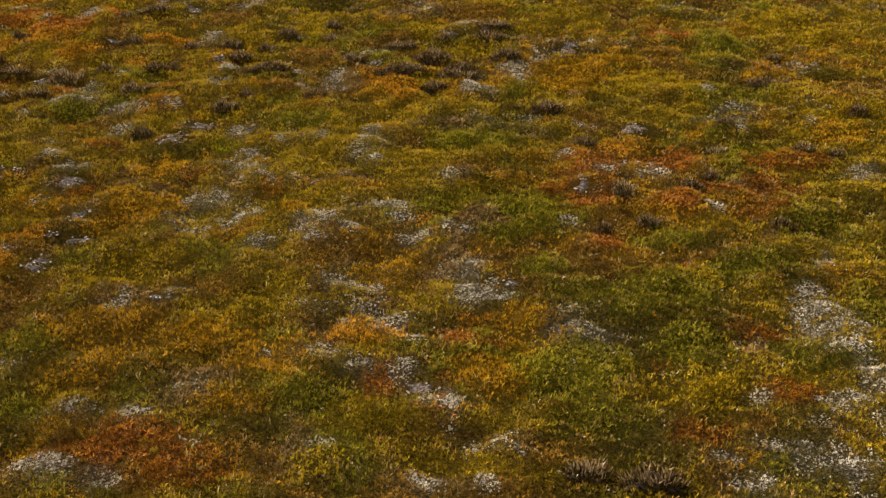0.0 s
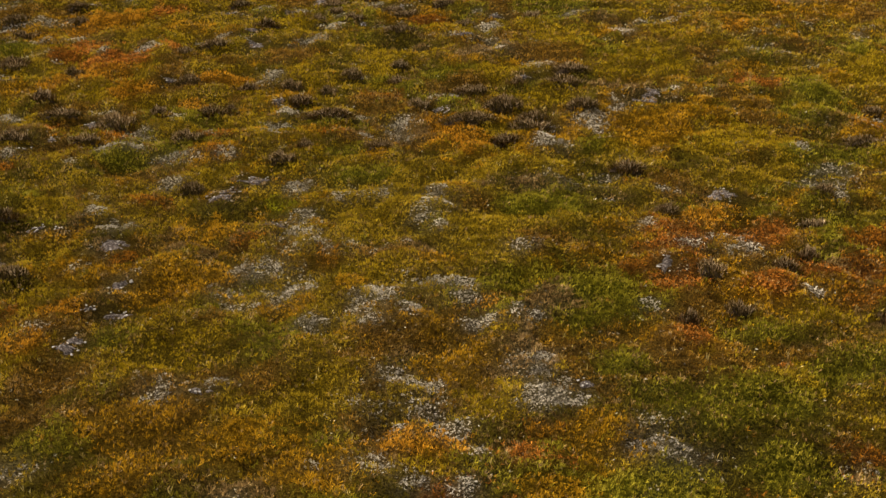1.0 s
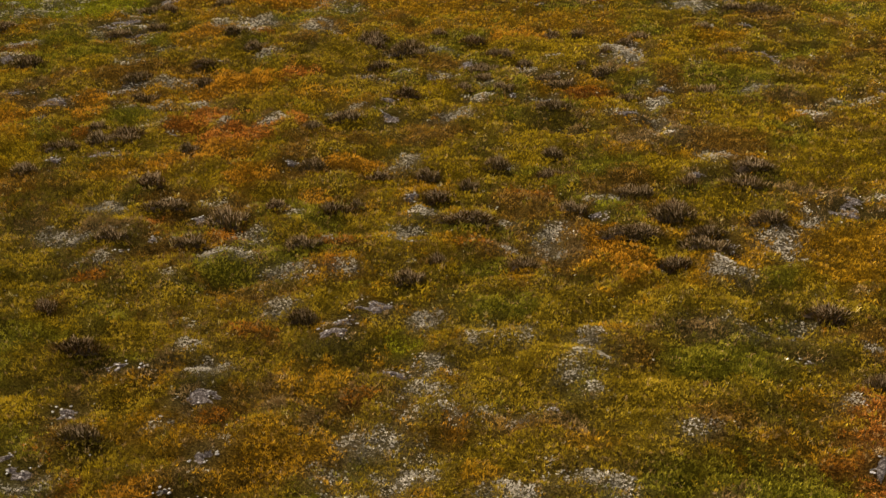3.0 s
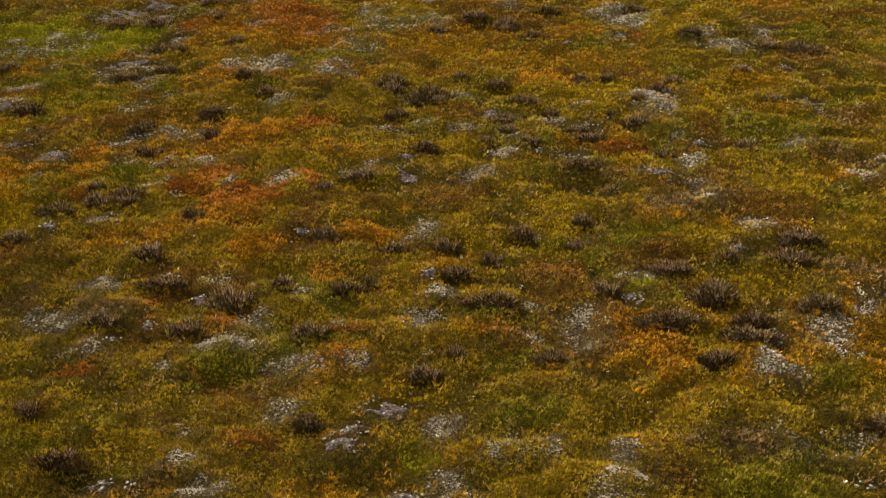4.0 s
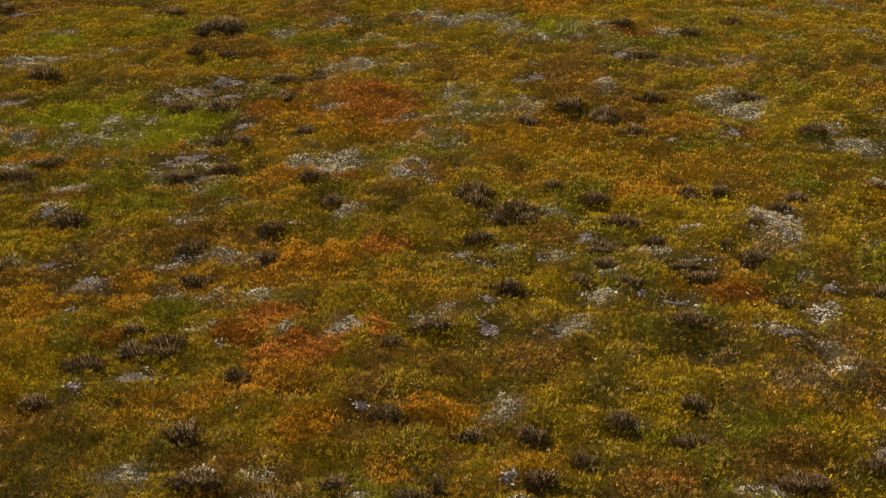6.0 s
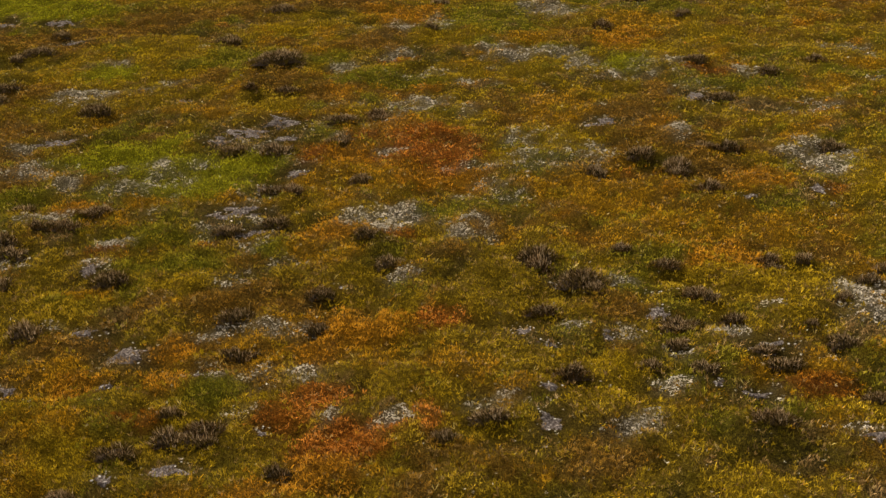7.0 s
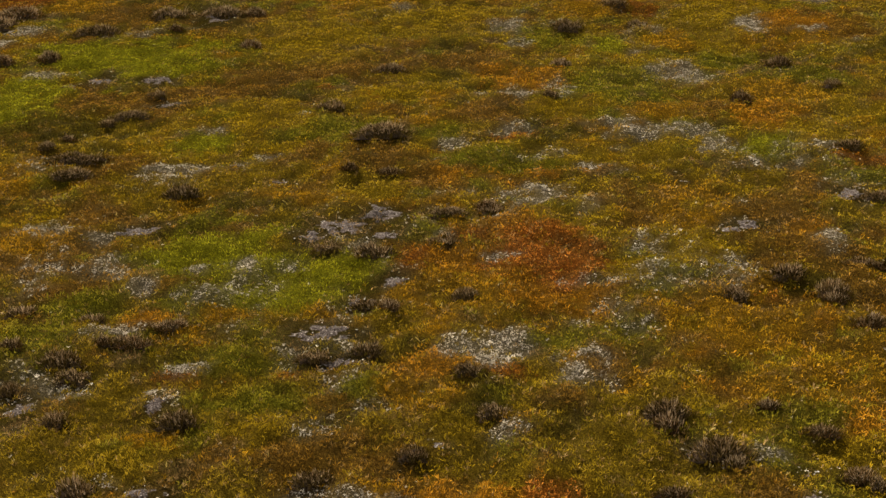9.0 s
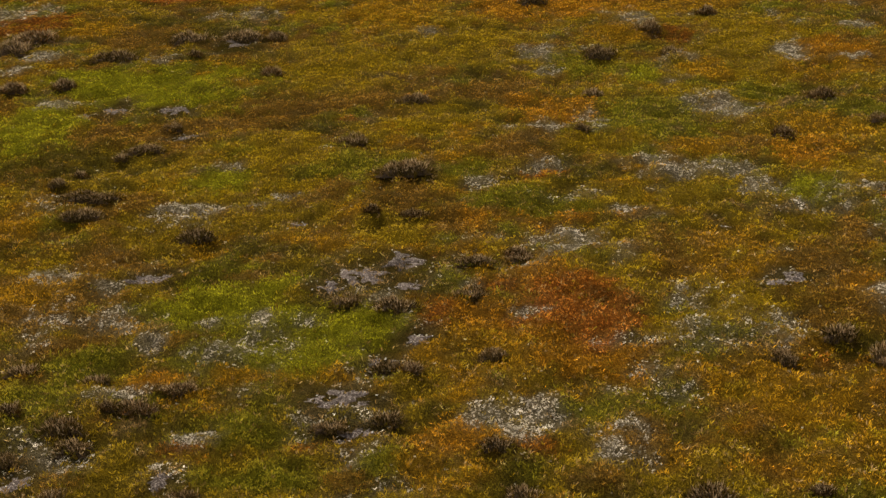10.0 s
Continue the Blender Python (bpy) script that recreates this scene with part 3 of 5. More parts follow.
patch("lime", 0.08, 11.59, 0.22, 0.20, 2)
patch("lime", 2.94, 15.76, 0.18, 0.12, 6)
patch("lime", -9.19, 27.45, 1.66, 0.88, 19)
patch("lime", -8.58, 27.78, 1.06, 0.71, 19)
patch("lime", -11.04, 28.19, 1.18, 1.29, 19)
patch("lime", -14.32, 34.13, 0.69, 0.68, 19)
patch("lime", -21.27, 36.52, 1.20, 1.95, 19)
patch("lime", -1.08, 36.80, 0.67, 0.69, 19)
patch("lime", -19.66, 39.98, 2.40, 1.92, 19)
patch("lime", -22.55, 40.25, 0.71, 0.88, 19)
patch("lime", -6.19, 44.75, 0.49, 0.58, 19)

patch("rust", -0.03, 2.97, 0.37, 0.23, -8)
patch("rust", 4.95, 2.97, 0.34, 0.16, -8)
patch("rust", -1.34, 3.40, 0.33, 0.12, -8)
patch("rust", -0.61, 3.50, 0.72, 0.21, -8)
patch("rust", 6.18, 3.56, 0.36, 0.24, -8)
patch("rust", 4.99, 4.27, 0.15, 0.09, -8)
patch("rust", 6.30, 4.84, 0.26, 0.17, -8)
patch("rust", 7.63, 8.14, 0.32, 0.26, -8)
patch("rust", -3.13, 8.35, 0.15, 0.24, 2)
patch("rust", 7.92, 8.91, 0.50, 0.43, -8)
patch("rust", 4.99, 9.18, 0.28, 0.23, 2)
patch("rust", 8.67, 9.70, 0.52, 0.31, -8)
patch("rust", -1.89, 9.71, 0.20, 0.10, 2)
patch("rust", 5.30, 9.72, 0.32, 0.18, 2)
patch("rust", -0.30, 10.28, 0.24, 0.12, 2)
patch("rust", -1.81, 11.76, 0.34, 0.21, 2)
patch("rust", -4.37, 13.01, 0.26, 0.12, 6)
patch("rust", -1.04, 13.46, 0.13, 0.17, 6)
patch("rust", -1.10, 14.25, 0.31, 0.15, 6)
patch("rust", 0.87, 14.41, 0.27, 0.14, 6)
patch("rust", -2.76, 14.47, 0.28, 0.28, 6)
patch("rust", 1.72, 16.33, 0.30, 0.21, 6)
patch("rust", -6.55, 18.78, 0.35, 0.17, 14)
patch("rust", 2.79, 21.16, 0.30, 0.25, 14)
patch("rust", 2.93, 21.16, 0.38, 0.26, 6)
patch("rust", -9.50, 23.82, 0.35, 0.17, 19)
patch("rust", -7.67, 24.33, 0.26, 0.14, 19)
patch("rust", -4.26, 25.34, 0.42, 0.27, 19)
patch("rust", 3.61, 28.67, 0.28, 0.33, 6)
patch("rust", 3.67, 28.76, 0.26, 0.38, 14)
patch("rust", -7.15, 28.85, 0.31, 0.48, 19)
patch("rust", -6.37, 30.23, 0.37, 0.48, 19)
patch("rust", -7.16, 36.29, 0.59, 0.33, 19)
patch("rust", 0.98, 36.39, 0.69, 0.37, 14)
patch("rust", -27.91, 45.73, 1.28, 1.22, 19)
patch("rust", -5.94, 49.02, 0.54, 0.78, 19)

patch("red", 4.53, 2.58, 0.08, 0.06, -8)
patch("red", -0.04, 3.06, 0.19, 0.13, -8)
patch("red", -0.76, 3.40, 0.33, 0.15, -8)
patch("red", 5.17, 7.44, 0.19, 0.17, -8)
patch("red", 6.50, 8.48, 0.32, 0.26, -8)
patch("red", 5.30, 8.73, 0.18, 0.18, 2)
patch("red", 5.35, 8.81, 0.40, 0.26, -8)
patch("red", 7.26, 8.99, 0.33, 0.28, -8)
patch("red", 5.69, 9.83, 0.51, 0.49, -8)
patch("red", 6.85, 10.15, 0.44, 0.31, -8)
patch("red", -3.96, 14.95, 0.15, 0.12, 6)
patch("red", 8.83, 16.65, 0.41, 0.33, -8)
patch("red", -3.51, 18.72, 0.71, 0.40, 6)
patch("red", -3.30, 19.04, 0.45, 0.25, 14)
patch("red", -4.40, 19.08, 0.42, 0.28, 14)
patch("red", -2.55, 19.44, 0.19, 0.35, 14)
patch("red", -4.04, 19.68, 0.39, 0.43, 14)
patch("red", -2.83, 22.22, 0.35, 0.30, 14)
patch("red", -4.17, 28.97, 0.51, 0.45, 19)
patch("red", -5.05, 29.74, 0.77, 0.67, 19)
patch("red", -4.66, 29.95, 1.02, 0.84, 17)
patch("red", -24.87, 50.31, 1.12, 0.78, 19)

patch("sparse", 6.28, 2.78, 0.28, 0.14, -8)
patch("sparse", 6.78, 2.96, 0.23, 0.21, -8)
patch("sparse", 3.07, 3.04, 0.28, 0.17, -8)
patch("sparse", 1.14, 3.18, 0.27, 0.10, -8)
patch("sparse", -1.30, 4.17, 0.29, 0.11, -8)
patch("sparse", 6.08, 4.61, 0.19, 0.15, -8)
patch("sparse", 1.33, 4.96, 0.25, 0.17, -8)
patch("sparse", 4.13, 5.24, 0.26, 0.23, -8)
patch("sparse", 1.56, 5.82, 0.53, 0.46, -8)
patch("sparse", 1.73, 6.36, 0.41, 0.29, -8)
patch("sparse", -1.10, 6.49, 0.34, 0.20, -8)
patch("sparse", 4.52, 7.92, 0.17, 0.13, 2)
patch("sparse", 1.18, 8.10, 0.24, 0.18, 2)
patch("sparse", -0.50, 8.77, 0.19, 0.22, 2)
patch("sparse", 1.97, 8.91, 0.16, 0.18, 2)
patch("sparse", 0.35, 9.02, 0.38, 0.36, 2)
patch("sparse", 5.35, 9.14, 0.17, 0.19, 2)
patch("sparse", -0.06, 9.35, 0.32, 0.21, 2)
patch("sparse", 3.37, 9.71, 0.33, 0.17, 2)
patch("sparse", 6.20, 9.77, 0.51, 0.31, -8)
patch("sparse", 1.28, 9.88, 0.40, 0.20, 2)
patch("sparse", 0.41, 9.98, 0.33, 0.28, 2)
patch("sparse", 2.26, 11.14, 0.29, 0.21, 2)
patch("sparse", 1.26, 11.79, 0.37, 0.22, 2)
patch("sparse", -4.44, 13.55, 0.27, 0.21, 6)
patch("sparse", -0.27, 13.63, 0.20, 0.13, 6)
patch("sparse", -4.80, 14.30, 0.35, 0.29, 6)
patch("sparse", 10.48, 14.45, 0.43, 0.33, -8)
patch("sparse", 1.96, 14.63, 0.27, 0.22, 6)
patch("sparse", 4.88, 17.96, 0.30, 0.26, 2)
patch("sparse", 4.07, 19.03, 0.26, 0.16, 6)
patch("sparse", -1.66, 20.01, 0.38, 0.18, 14)
patch("sparse", -5.17, 20.10, 0.26, 0.26, 14)
patch("sparse", -5.98, 20.16, 0.33, 0.21, 14)
patch("sparse", -7.67, 20.46, 0.43, 0.23, 14)
patch("sparse", 7.88, 21.01, 0.45, 0.30, 2)
patch("sparse", -6.43, 21.27, 0.26, 0.17, 14)
patch("sparse", 3.01, 21.98, 0.20, 0.23, 14)
patch("sparse", -10.83, 22.92, 0.26, 0.39, 19)
patch("sparse", -6.85, 23.04, 0.38, 0.24, 14)
patch("sparse", -11.74, 23.29, 0.35, 0.23, 19)
patch("sparse", -9.34, 25.37, 0.28, 0.25, 19)
patch("sparse", -3.61, 25.91, 0.34, 0.22, 19)
patch("sparse", -10.35, 26.48, 0.40, 0.36, 19)
patch("sparse", -7.58, 26.76, 0.38, 0.26, 19)
patch("sparse", -13.95, 26.86, 0.64, 0.75, 19)
patch("sparse", -12.81, 27.16, 0.64, 0.46, 19)
patch("sparse", -2.63, 27.26, 0.35, 0.27, 19)
patch("sparse", -9.68, 27.32, 0.61, 0.54, 19)
patch("sparse", -3.27, 27.82, 0.23, 0.33, 19)
patch("sparse", -7.22, 28.28, 0.26, 0.29, 19)
patch("sparse", -14.89, 28.58, 0.58, 0.38, 19)
patch("sparse", -3.94, 28.82, 0.34, 0.24, 19)
patch("sparse", -2.26, 29.26, 0.57, 0.44, 19)
patch("sparse", -1.22, 29.94, 0.46, 0.62, 14)
patch("sparse", -2.75, 30.79, 0.51, 0.51, 19)
patch("sparse", -17.52, 31.52, 0.53, 0.50, 19)
patch("sparse", -13.80, 31.60, 0.76, 0.51, 19)
patch("sparse", -13.05, 32.53, 0.77, 0.27, 19)
patch("sparse", 3.63, 33.87, 0.50, 0.39, 14)
patch("sparse", 0.74, 34.81, 0.53, 0.34, 14)
patch("sparse", -6.12, 35.27, 0.63, 0.30, 19)
patch("sparse", -0.90, 35.67, 0.71, 0.29, 19)
patch("sparse", -0.12, 36.22, 0.84, 0.41, 14)
patch("sparse", -0.24, 36.65, 0.48, 0.61, 19)
patch("sparse", -6.68, 40.32, 0.29, 0.83, 19)
patch("sparse", -3.89, 42.59, 0.60, 0.90, 19)
patch("sparse", -21.38, 42.84, 0.75, 0.55, 19)
patch("sparse", -21.13, 48.59, 1.05, 0.69, 19)

patch("lichen", 6.28, 2.13, 0.24, 0.24, -8)
patch("lichen", 5.23, 2.18, 0.21, 0.14, -8)
patch("lichen", 2.74, 2.36, 0.13, 0.10, -8)
patch("lichen", 6.05, 2.39, 0.27, 0.21, -8)
patch("lichen", 2.23, 2.51, 0.16, 0.14, -8)
patch("lichen", 5.05, 2.60, 0.16, 0.11, -8)
patch("lichen", 5.68, 2.62, 0.17, 0.11, -8)
patch("lichen", -0.88, 3.07, 0.16, 0.13, -8)
patch("lichen", 1.31, 3.16, 0.10, 0.06, -8)
patch("lichen", -1.31, 3.17, 0.24, 0.13, -8)
patch("lichen", 6.62, 3.29, 0.23, 0.22, -8)
patch("lichen", -0.00, 3.42, 0.11, 0.07, -8)
patch("lichen", 5.87, 3.54, 0.09, 0.13, -8)
patch("lichen", 7.22, 3.76, 0.15, 0.24, -8)
patch("lichen", 2.59, 3.79, 0.12, 0.31, -8)
patch("lichen", 2.39, 3.87, 0.18, 0.13, -8)
patch("lichen", -0.60, 3.94, 0.22, 0.12, -8)
patch("lichen", 7.23, 4.35, 0.19, 0.14, -8)
patch("lichen", -0.06, 4.44, 0.13, 0.10, -8)
patch("lichen", 2.16, 4.50, 0.18, 0.19, -8)
patch("lichen", 1.75, 4.73, 0.19, 0.12, -8)
patch("lichen", 0.71, 5.09, 0.06, 0.07, -8)
patch("lichen", 7.23, 5.12, 0.32, 0.59, -8)
patch("lichen", 2.38, 5.13, 0.10, 0.15, -8)
patch("lichen", 4.32, 5.48, 0.08, 0.09, -8)
patch("lichen", 2.20, 5.54, 0.14, 0.16, -8)
patch("lichen", 7.33, 5.67, 0.21, 0.19, -8)
patch("lichen", 3.34, 6.23, 0.33, 0.29, -8)
patch("lichen", 1.79, 6.35, 0.12, 0.12, -8)
patch("lichen", 7.87, 6.60, 0.15, 0.22, -8)
patch("lichen", -0.38, 6.62, 0.10, 0.10, -8)
patch("lichen", 3.10, 6.79, 0.26, 0.28, -8)
patch("lichen", 1.36, 7.72, 0.14, 0.13, 2)
patch("lichen", 3.25, 7.78, 0.20, 0.16, 2)
patch("lichen", 0.64, 7.79, 0.17, 0.15, 2)
patch("lichen", 2.62, 7.81, 0.17, 0.12, 2)
patch("lichen", -2.67, 7.86, 0.15, 0.08, 2)
patch("lichen", 1.83, 8.07, 0.18, 0.12, 2)
patch("lichen", 4.89, 8.28, 0.12, 0.08, 2)
patch("lichen", 2.55, 8.34, 0.15, 0.10, 2)
patch("lichen", -0.27, 8.40, 0.18, 0.13, 2)
patch("lichen", 7.06, 8.41, 0.20, 0.12, -8)
patch("lichen", 1.48, 8.41, 0.23, 0.25, 2)
patch("lichen", -3.53, 8.44, 0.21, 0.16, 2)
patch("lichen", 2.46, 8.76, 0.26, 0.22, 2)
patch("lichen", 9.55, 9.04, 0.30, 0.27, -8)
patch("lichen", -1.64, 9.29, 0.10, 0.11, 2)
patch("lichen", -2.44, 9.63, 0.13, 0.09, 2)
patch("lichen", 5.74, 9.67, 0.19, 0.10, 2)
patch("lichen", 5.27, 10.41, 0.10, 0.08, 2)
patch("lichen", 0.45, 10.44, 0.28, 0.16, 2)
patch("lichen", 2.37, 10.51, 0.10, 0.12, 2)
patch("lichen", -2.22, 10.74, 0.21, 0.22, 2)
patch("lichen", 2.15, 10.85, 0.14, 0.10, 2)
patch("lichen", 0.48, 11.00, 0.25, 0.23, 2)
patch("lichen", -2.50, 11.15, 0.18, 0.14, 2)
patch("lichen", 5.90, 11.56, 0.16, 0.11, 2)
patch("lichen", 8.13, 11.63, 0.38, 0.28, -8)
patch("lichen", 2.40, 11.67, 0.15, 0.16, 2)
patch("lichen", -2.73, 11.81, 0.17, 0.12, 2)
patch("lichen", 0.34, 12.16, 0.17, 0.17, 2)
patch("lichen", -1.61, 12.35, 0.22, 0.14, 2)
patch("lichen", -3.31, 13.05, 0.13, 0.13, 6)
patch("lichen", 8.50, 13.19, 0.10, 0.19, -8)
patch("lichen", -1.68, 13.35, 0.29, 0.18, 6)
patch("lichen", -0.88, 13.47, 0.18, 0.18, 6)
patch("lichen", -2.89, 13.63, 0.17, 0.21, 6)
patch("lichen", 4.35, 13.72, 0.23, 0.23, 2)
patch("lichen", -2.53, 13.83, 0.27, 0.22, 6)
patch("lichen", 4.37, 13.93, 0.19, 0.23, 6)
patch("lichen", 2.05, 14.17, 0.13, 0.15, 6)
patch("lichen", 1.42, 14.23, 0.13, 0.09, 6)
patch("lichen", 5.39, 14.25, 0.08, 0.15, 2)
patch("lichen", -1.25, 14.35, 0.10, 0.08, 6)
patch("lichen", -5.30, 14.44, 0.32, 0.19, 6)
patch("lichen", 5.37, 14.53, 0.26, 0.40, -8)
patch("lichen", -2.43, 14.56, 0.25, 0.20, 6)
patch("lichen", 5.26, 14.66, 0.26, 0.32, 2)
patch("lichen", -0.18, 14.69, 0.24, 0.27, 6)
patch("lichen", 1.83, 14.86, 0.13, 0.09, 6)
patch("lichen", 2.05, 15.06, 0.18, 0.17, 6)
patch("lichen", 5.75, 15.11, 0.12, 0.14, 2)
patch("lichen", 1.27, 15.13, 0.11, 0.12, 6)
patch("lichen", -1.95, 15.39, 0.09, 0.11, 6)
patch("lichen", 0.03, 15.48, 0.18, 0.11, 6)
patch("lichen", -4.88, 15.49, 0.27, 0.16, 6)
patch("lichen", 5.95, 15.56, 0.18, 0.31, 2)
patch("lichen", -3.97, 15.57, 0.17, 0.12, 6)
patch("lichen", -3.20, 15.71, 0.23, 0.13, 6)
patch("lichen", 2.82, 16.06, 0.22, 0.10, 6)
patch("lichen", 7.03, 16.31, 0.14, 0.13, 2)
patch("lichen", -0.56, 17.32, 0.12, 0.10, 6)
patch("lichen", 1.33, 17.36, 0.11, 0.10, 6)
patch("lichen", -0.38, 17.59, 0.20, 0.29, 6)
patch("lichen", -5.59, 17.79, 0.21, 0.13, 6)
patch("lichen", 5.06, 18.03, 0.16, 0.26, 6)
patch("lichen", 4.78, 18.27, 0.16, 0.14, 6)
patch("lichen", -3.83, 19.13, 0.18, 0.21, 14)
patch("lichen", -5.07, 19.14, 0.19, 0.08, 14)
patch("lichen", -2.93, 19.24, 0.26, 0.16, 14)
patch("lichen", 0.32, 19.64, 0.36, 0.22, 14)
patch("lichen", 6.47, 19.79, 0.13, 0.17, 2)
patch("lichen", 3.32, 20.14, 0.23, 0.13, 6)
patch("lichen", 6.97, 20.14, 0.27, 0.17, 2)
patch("lichen", -4.67, 20.34, 0.20, 0.24, 14)
patch("lichen", 4.13, 20.57, 0.14, 0.18, 6)
patch("lichen", 0.82, 20.77, 0.23, 0.18, 14)
patch("lichen", 2.16, 20.80, 0.13, 0.11, 6)
patch("lichen", 2.23, 20.85, 0.07, 0.22, 14)
patch("lichen", 4.21, 20.87, 0.33, 0.18, 6)
patch("lichen", -8.99, 20.99, 0.13, 0.11, 14)
patch("lichen", -6.21, 21.54, 0.25, 0.17, 14)
patch("lichen", -5.29, 21.54, 0.42, 0.24, 14)
patch("lichen", 6.26, 21.72, 0.29, 0.20, 6)
patch("lichen", 0.87, 21.76, 0.20, 0.12, 14)
patch("lichen", 4.05, 21.89, 0.12, 0.18, 6)
patch("lichen", -0.77, 22.35, 0.25, 0.15, 14)
patch("lichen", 0.07, 22.43, 0.29, 0.20, 14)
patch("lichen", 1.66, 22.56, 0.22, 0.19, 6)
patch("lichen", -11.69, 22.61, 0.21, 0.21, 19)
patch("lichen", -9.30, 23.10, 0.20, 0.24, 14)
patch("lichen", -9.56, 23.20, 0.14, 0.18, 19)
patch("lichen", 3.92, 23.56, 0.23, 0.29, 6)
patch("lichen", 2.23, 23.61, 0.17, 0.11, 14)
patch("lichen", -3.86, 23.69, 0.24, 0.22, 14)
patch("lichen", -0.13, 24.00, 0.27, 0.15, 14)
patch("lichen", -9.40, 24.09, 0.35, 0.22, 19)
patch("lichen", 3.72, 24.27, 0.36, 0.73, 6)
patch("lichen", -6.82, 24.48, 0.22, 0.15, 19)
patch("lichen", -11.19, 24.87, 0.38, 0.24, 19)
patch("lichen", -7.85, 25.16, 0.40, 0.36, 19)
patch("lichen", -3.09, 25.43, 0.37, 0.35, 19)
patch("lichen", -5.35, 25.76, 0.35, 0.22, 19)
patch("lichen", 5.79, 25.95, 0.14, 0.14, 6)
patch("lichen", -4.79, 26.00, 0.65, 0.42, 19)
patch("lichen", -3.08, 26.30, 0.26, 0.20, 19)
patch("lichen", -11.64, 26.59, 0.25, 0.28, 19)
patch("lichen", -3.52, 27.20, 0.25, 0.17, 19)
patch("lichen", -11.09, 27.54, 0.21, 0.20, 19)
patch("lichen", -10.17, 27.85, 0.26, 0.35, 19)
patch("lichen", 3.51, 28.06, 0.20, 0.16, 6)
patch("lichen", 5.78, 28.21, 0.43, 0.52, 6)
patch("lichen", -13.71, 28.36, 0.34, 0.23, 19)
patch("lichen", 5.34, 29.00, 0.25, 0.30, 6)
patch("lichen", -3.28, 29.00, 0.17, 0.16, 19)
patch("lichen", 6.72, 29.09, 0.25, 0.34, 6)
patch("lichen", -5.51, 29.46, 0.36, 0.15, 19)
patch("lichen", 3.75, 29.89, 0.22, 0.36, 14)
patch("lichen", 3.52, 30.75, 0.51, 0.63, 14)
patch("lichen", 2.97, 30.81, 0.29, 0.29, 14)
patch("lichen", 0.56, 31.73, 0.24, 0.41, 14)
patch("lichen", -14.12, 32.17, 0.52, 0.37, 19)
patch("lichen", -5.53, 32.71, 0.52, 0.48, 19)
patch("lichen", -12.38, 33.61, 0.26, 0.21, 19)
patch("lichen", -4.72, 34.59, 0.24, 0.25, 19)
patch("lichen", -14.61, 34.96, 0.35, 0.24, 19)
patch("lichen", -8.27, 35.40, 0.29, 0.28, 19)
patch("lichen", 2.21, 36.35, 0.41, 0.27, 14)
patch("lichen", -2.05, 36.75, 0.35, 0.56, 19)
patch("lichen", -7.17, 36.86, 0.54, 0.30, 19)
patch("lichen", 0.23, 36.94, 0.30, 0.38, 19)
patch("lichen", -3.78, 37.45, 1.04, 0.34, 19)
patch("lichen", -2.75, 37.49, 0.64, 0.33, 19)
patch("lichen", -4.61, 37.64, 0.40, 0.31, 19)
patch("lichen", -21.64, 38.36, 0.68, 0.34, 19)
patch("lichen", -7.83, 39.47, 0.66, 0.27, 19)
patch("lichen", -25.15, 40.75, 0.37, 0.34, 19)
patch("lichen", -3.53, 42.06, 0.71, 0.68, 19)
patch("lichen", -25.17, 42.23, 0.54, 0.43, 19)
patch("lichen", -8.85, 44.21, 0.33, 0.53, 19)
patch("lichen", -29.46, 46.86, 1.10, 0.75, 19)
patch("lichen", -0.37, 47.60, 0.41, 0.31, 19)
patch("lichen", -2.16, 47.70, 0.33, 0.89, 19)
patch("lichen", -7.39, 51.02, 0.46, 1.02, 19)
patch("lichen", -0.45, 51.48, 0.44, 0.37, 19)

patch("bare", 2.34, 4.23, 0.23, 0.22, -8)
patch("bare", 3.66, 6.27, 0.17, 0.13, -8)
patch("bare", -0.53, 6.39, 0.19, 0.16, -8)
patch("bare", -2.18, 7.44, 0.21, 0.18, -8)
patch("bare", -2.11, 7.64, 0.17, 0.15, 2)
patch("bare", -1.70, 8.25, 0.27, 0.13, 2)
patch("bare", -2.09, 8.37, 0.11, 0.09, 2)
patch("bare", -3.67, 8.65, 0.22, 0.16, 2)
patch("bare", -3.95, 8.92, 0.16, 0.14, 2)
patch("bare", -1.83, 8.98, 0.19, 0.30, 2)
patch("bare", 5.26, 9.13, 0.15, 0.21, -8)
patch("bare", -3.61, 9.84, 0.23, 0.19, 2)
patch("bare", -2.11, 10.09, 0.34, 0.24, 2)
patch("bare", 1.88, 10.10, 0.08, 0.10, 2)
patch("bare", -3.29, 10.73, 0.20, 0.18, 2)
patch("bare", -2.94, 10.74, 0.11, 0.12, 2)
patch("bare", -0.00, 10.82, 0.32, 0.16, 2)
patch("bare", 6.61, 11.23, 0.31, 0.31, -8)
patch("bare", 4.99, 11.30, 0.21, 0.14, 2)
patch("bare", -0.82, 11.64, 0.33, 0.24, 2)
patch("bare", -0.72, 12.04, 0.23, 0.18, 2)
patch("bare", -0.38, 12.48, 0.39, 0.24, 2)
patch("bare", -4.13, 13.75, 0.14, 0.13, 6)
patch("bare", -3.77, 14.14, 0.15, 0.12, 6)
patch("bare", 4.51, 14.49, 0.17, 0.19, 2)
patch("bare", 4.61, 14.50, 0.13, 0.17, 6)
patch("bare", 4.31, 14.65, 0.34, 0.14, 6)
patch("bare", 3.18, 14.67, 0.20, 0.11, 6)
patch("bare", -3.29, 15.07, 0.18, 0.22, 6)
patch("bare", 2.77, 15.35, 0.16, 0.18, 2)
patch("bare", 2.74, 15.51, 0.20, 0.16, 6)
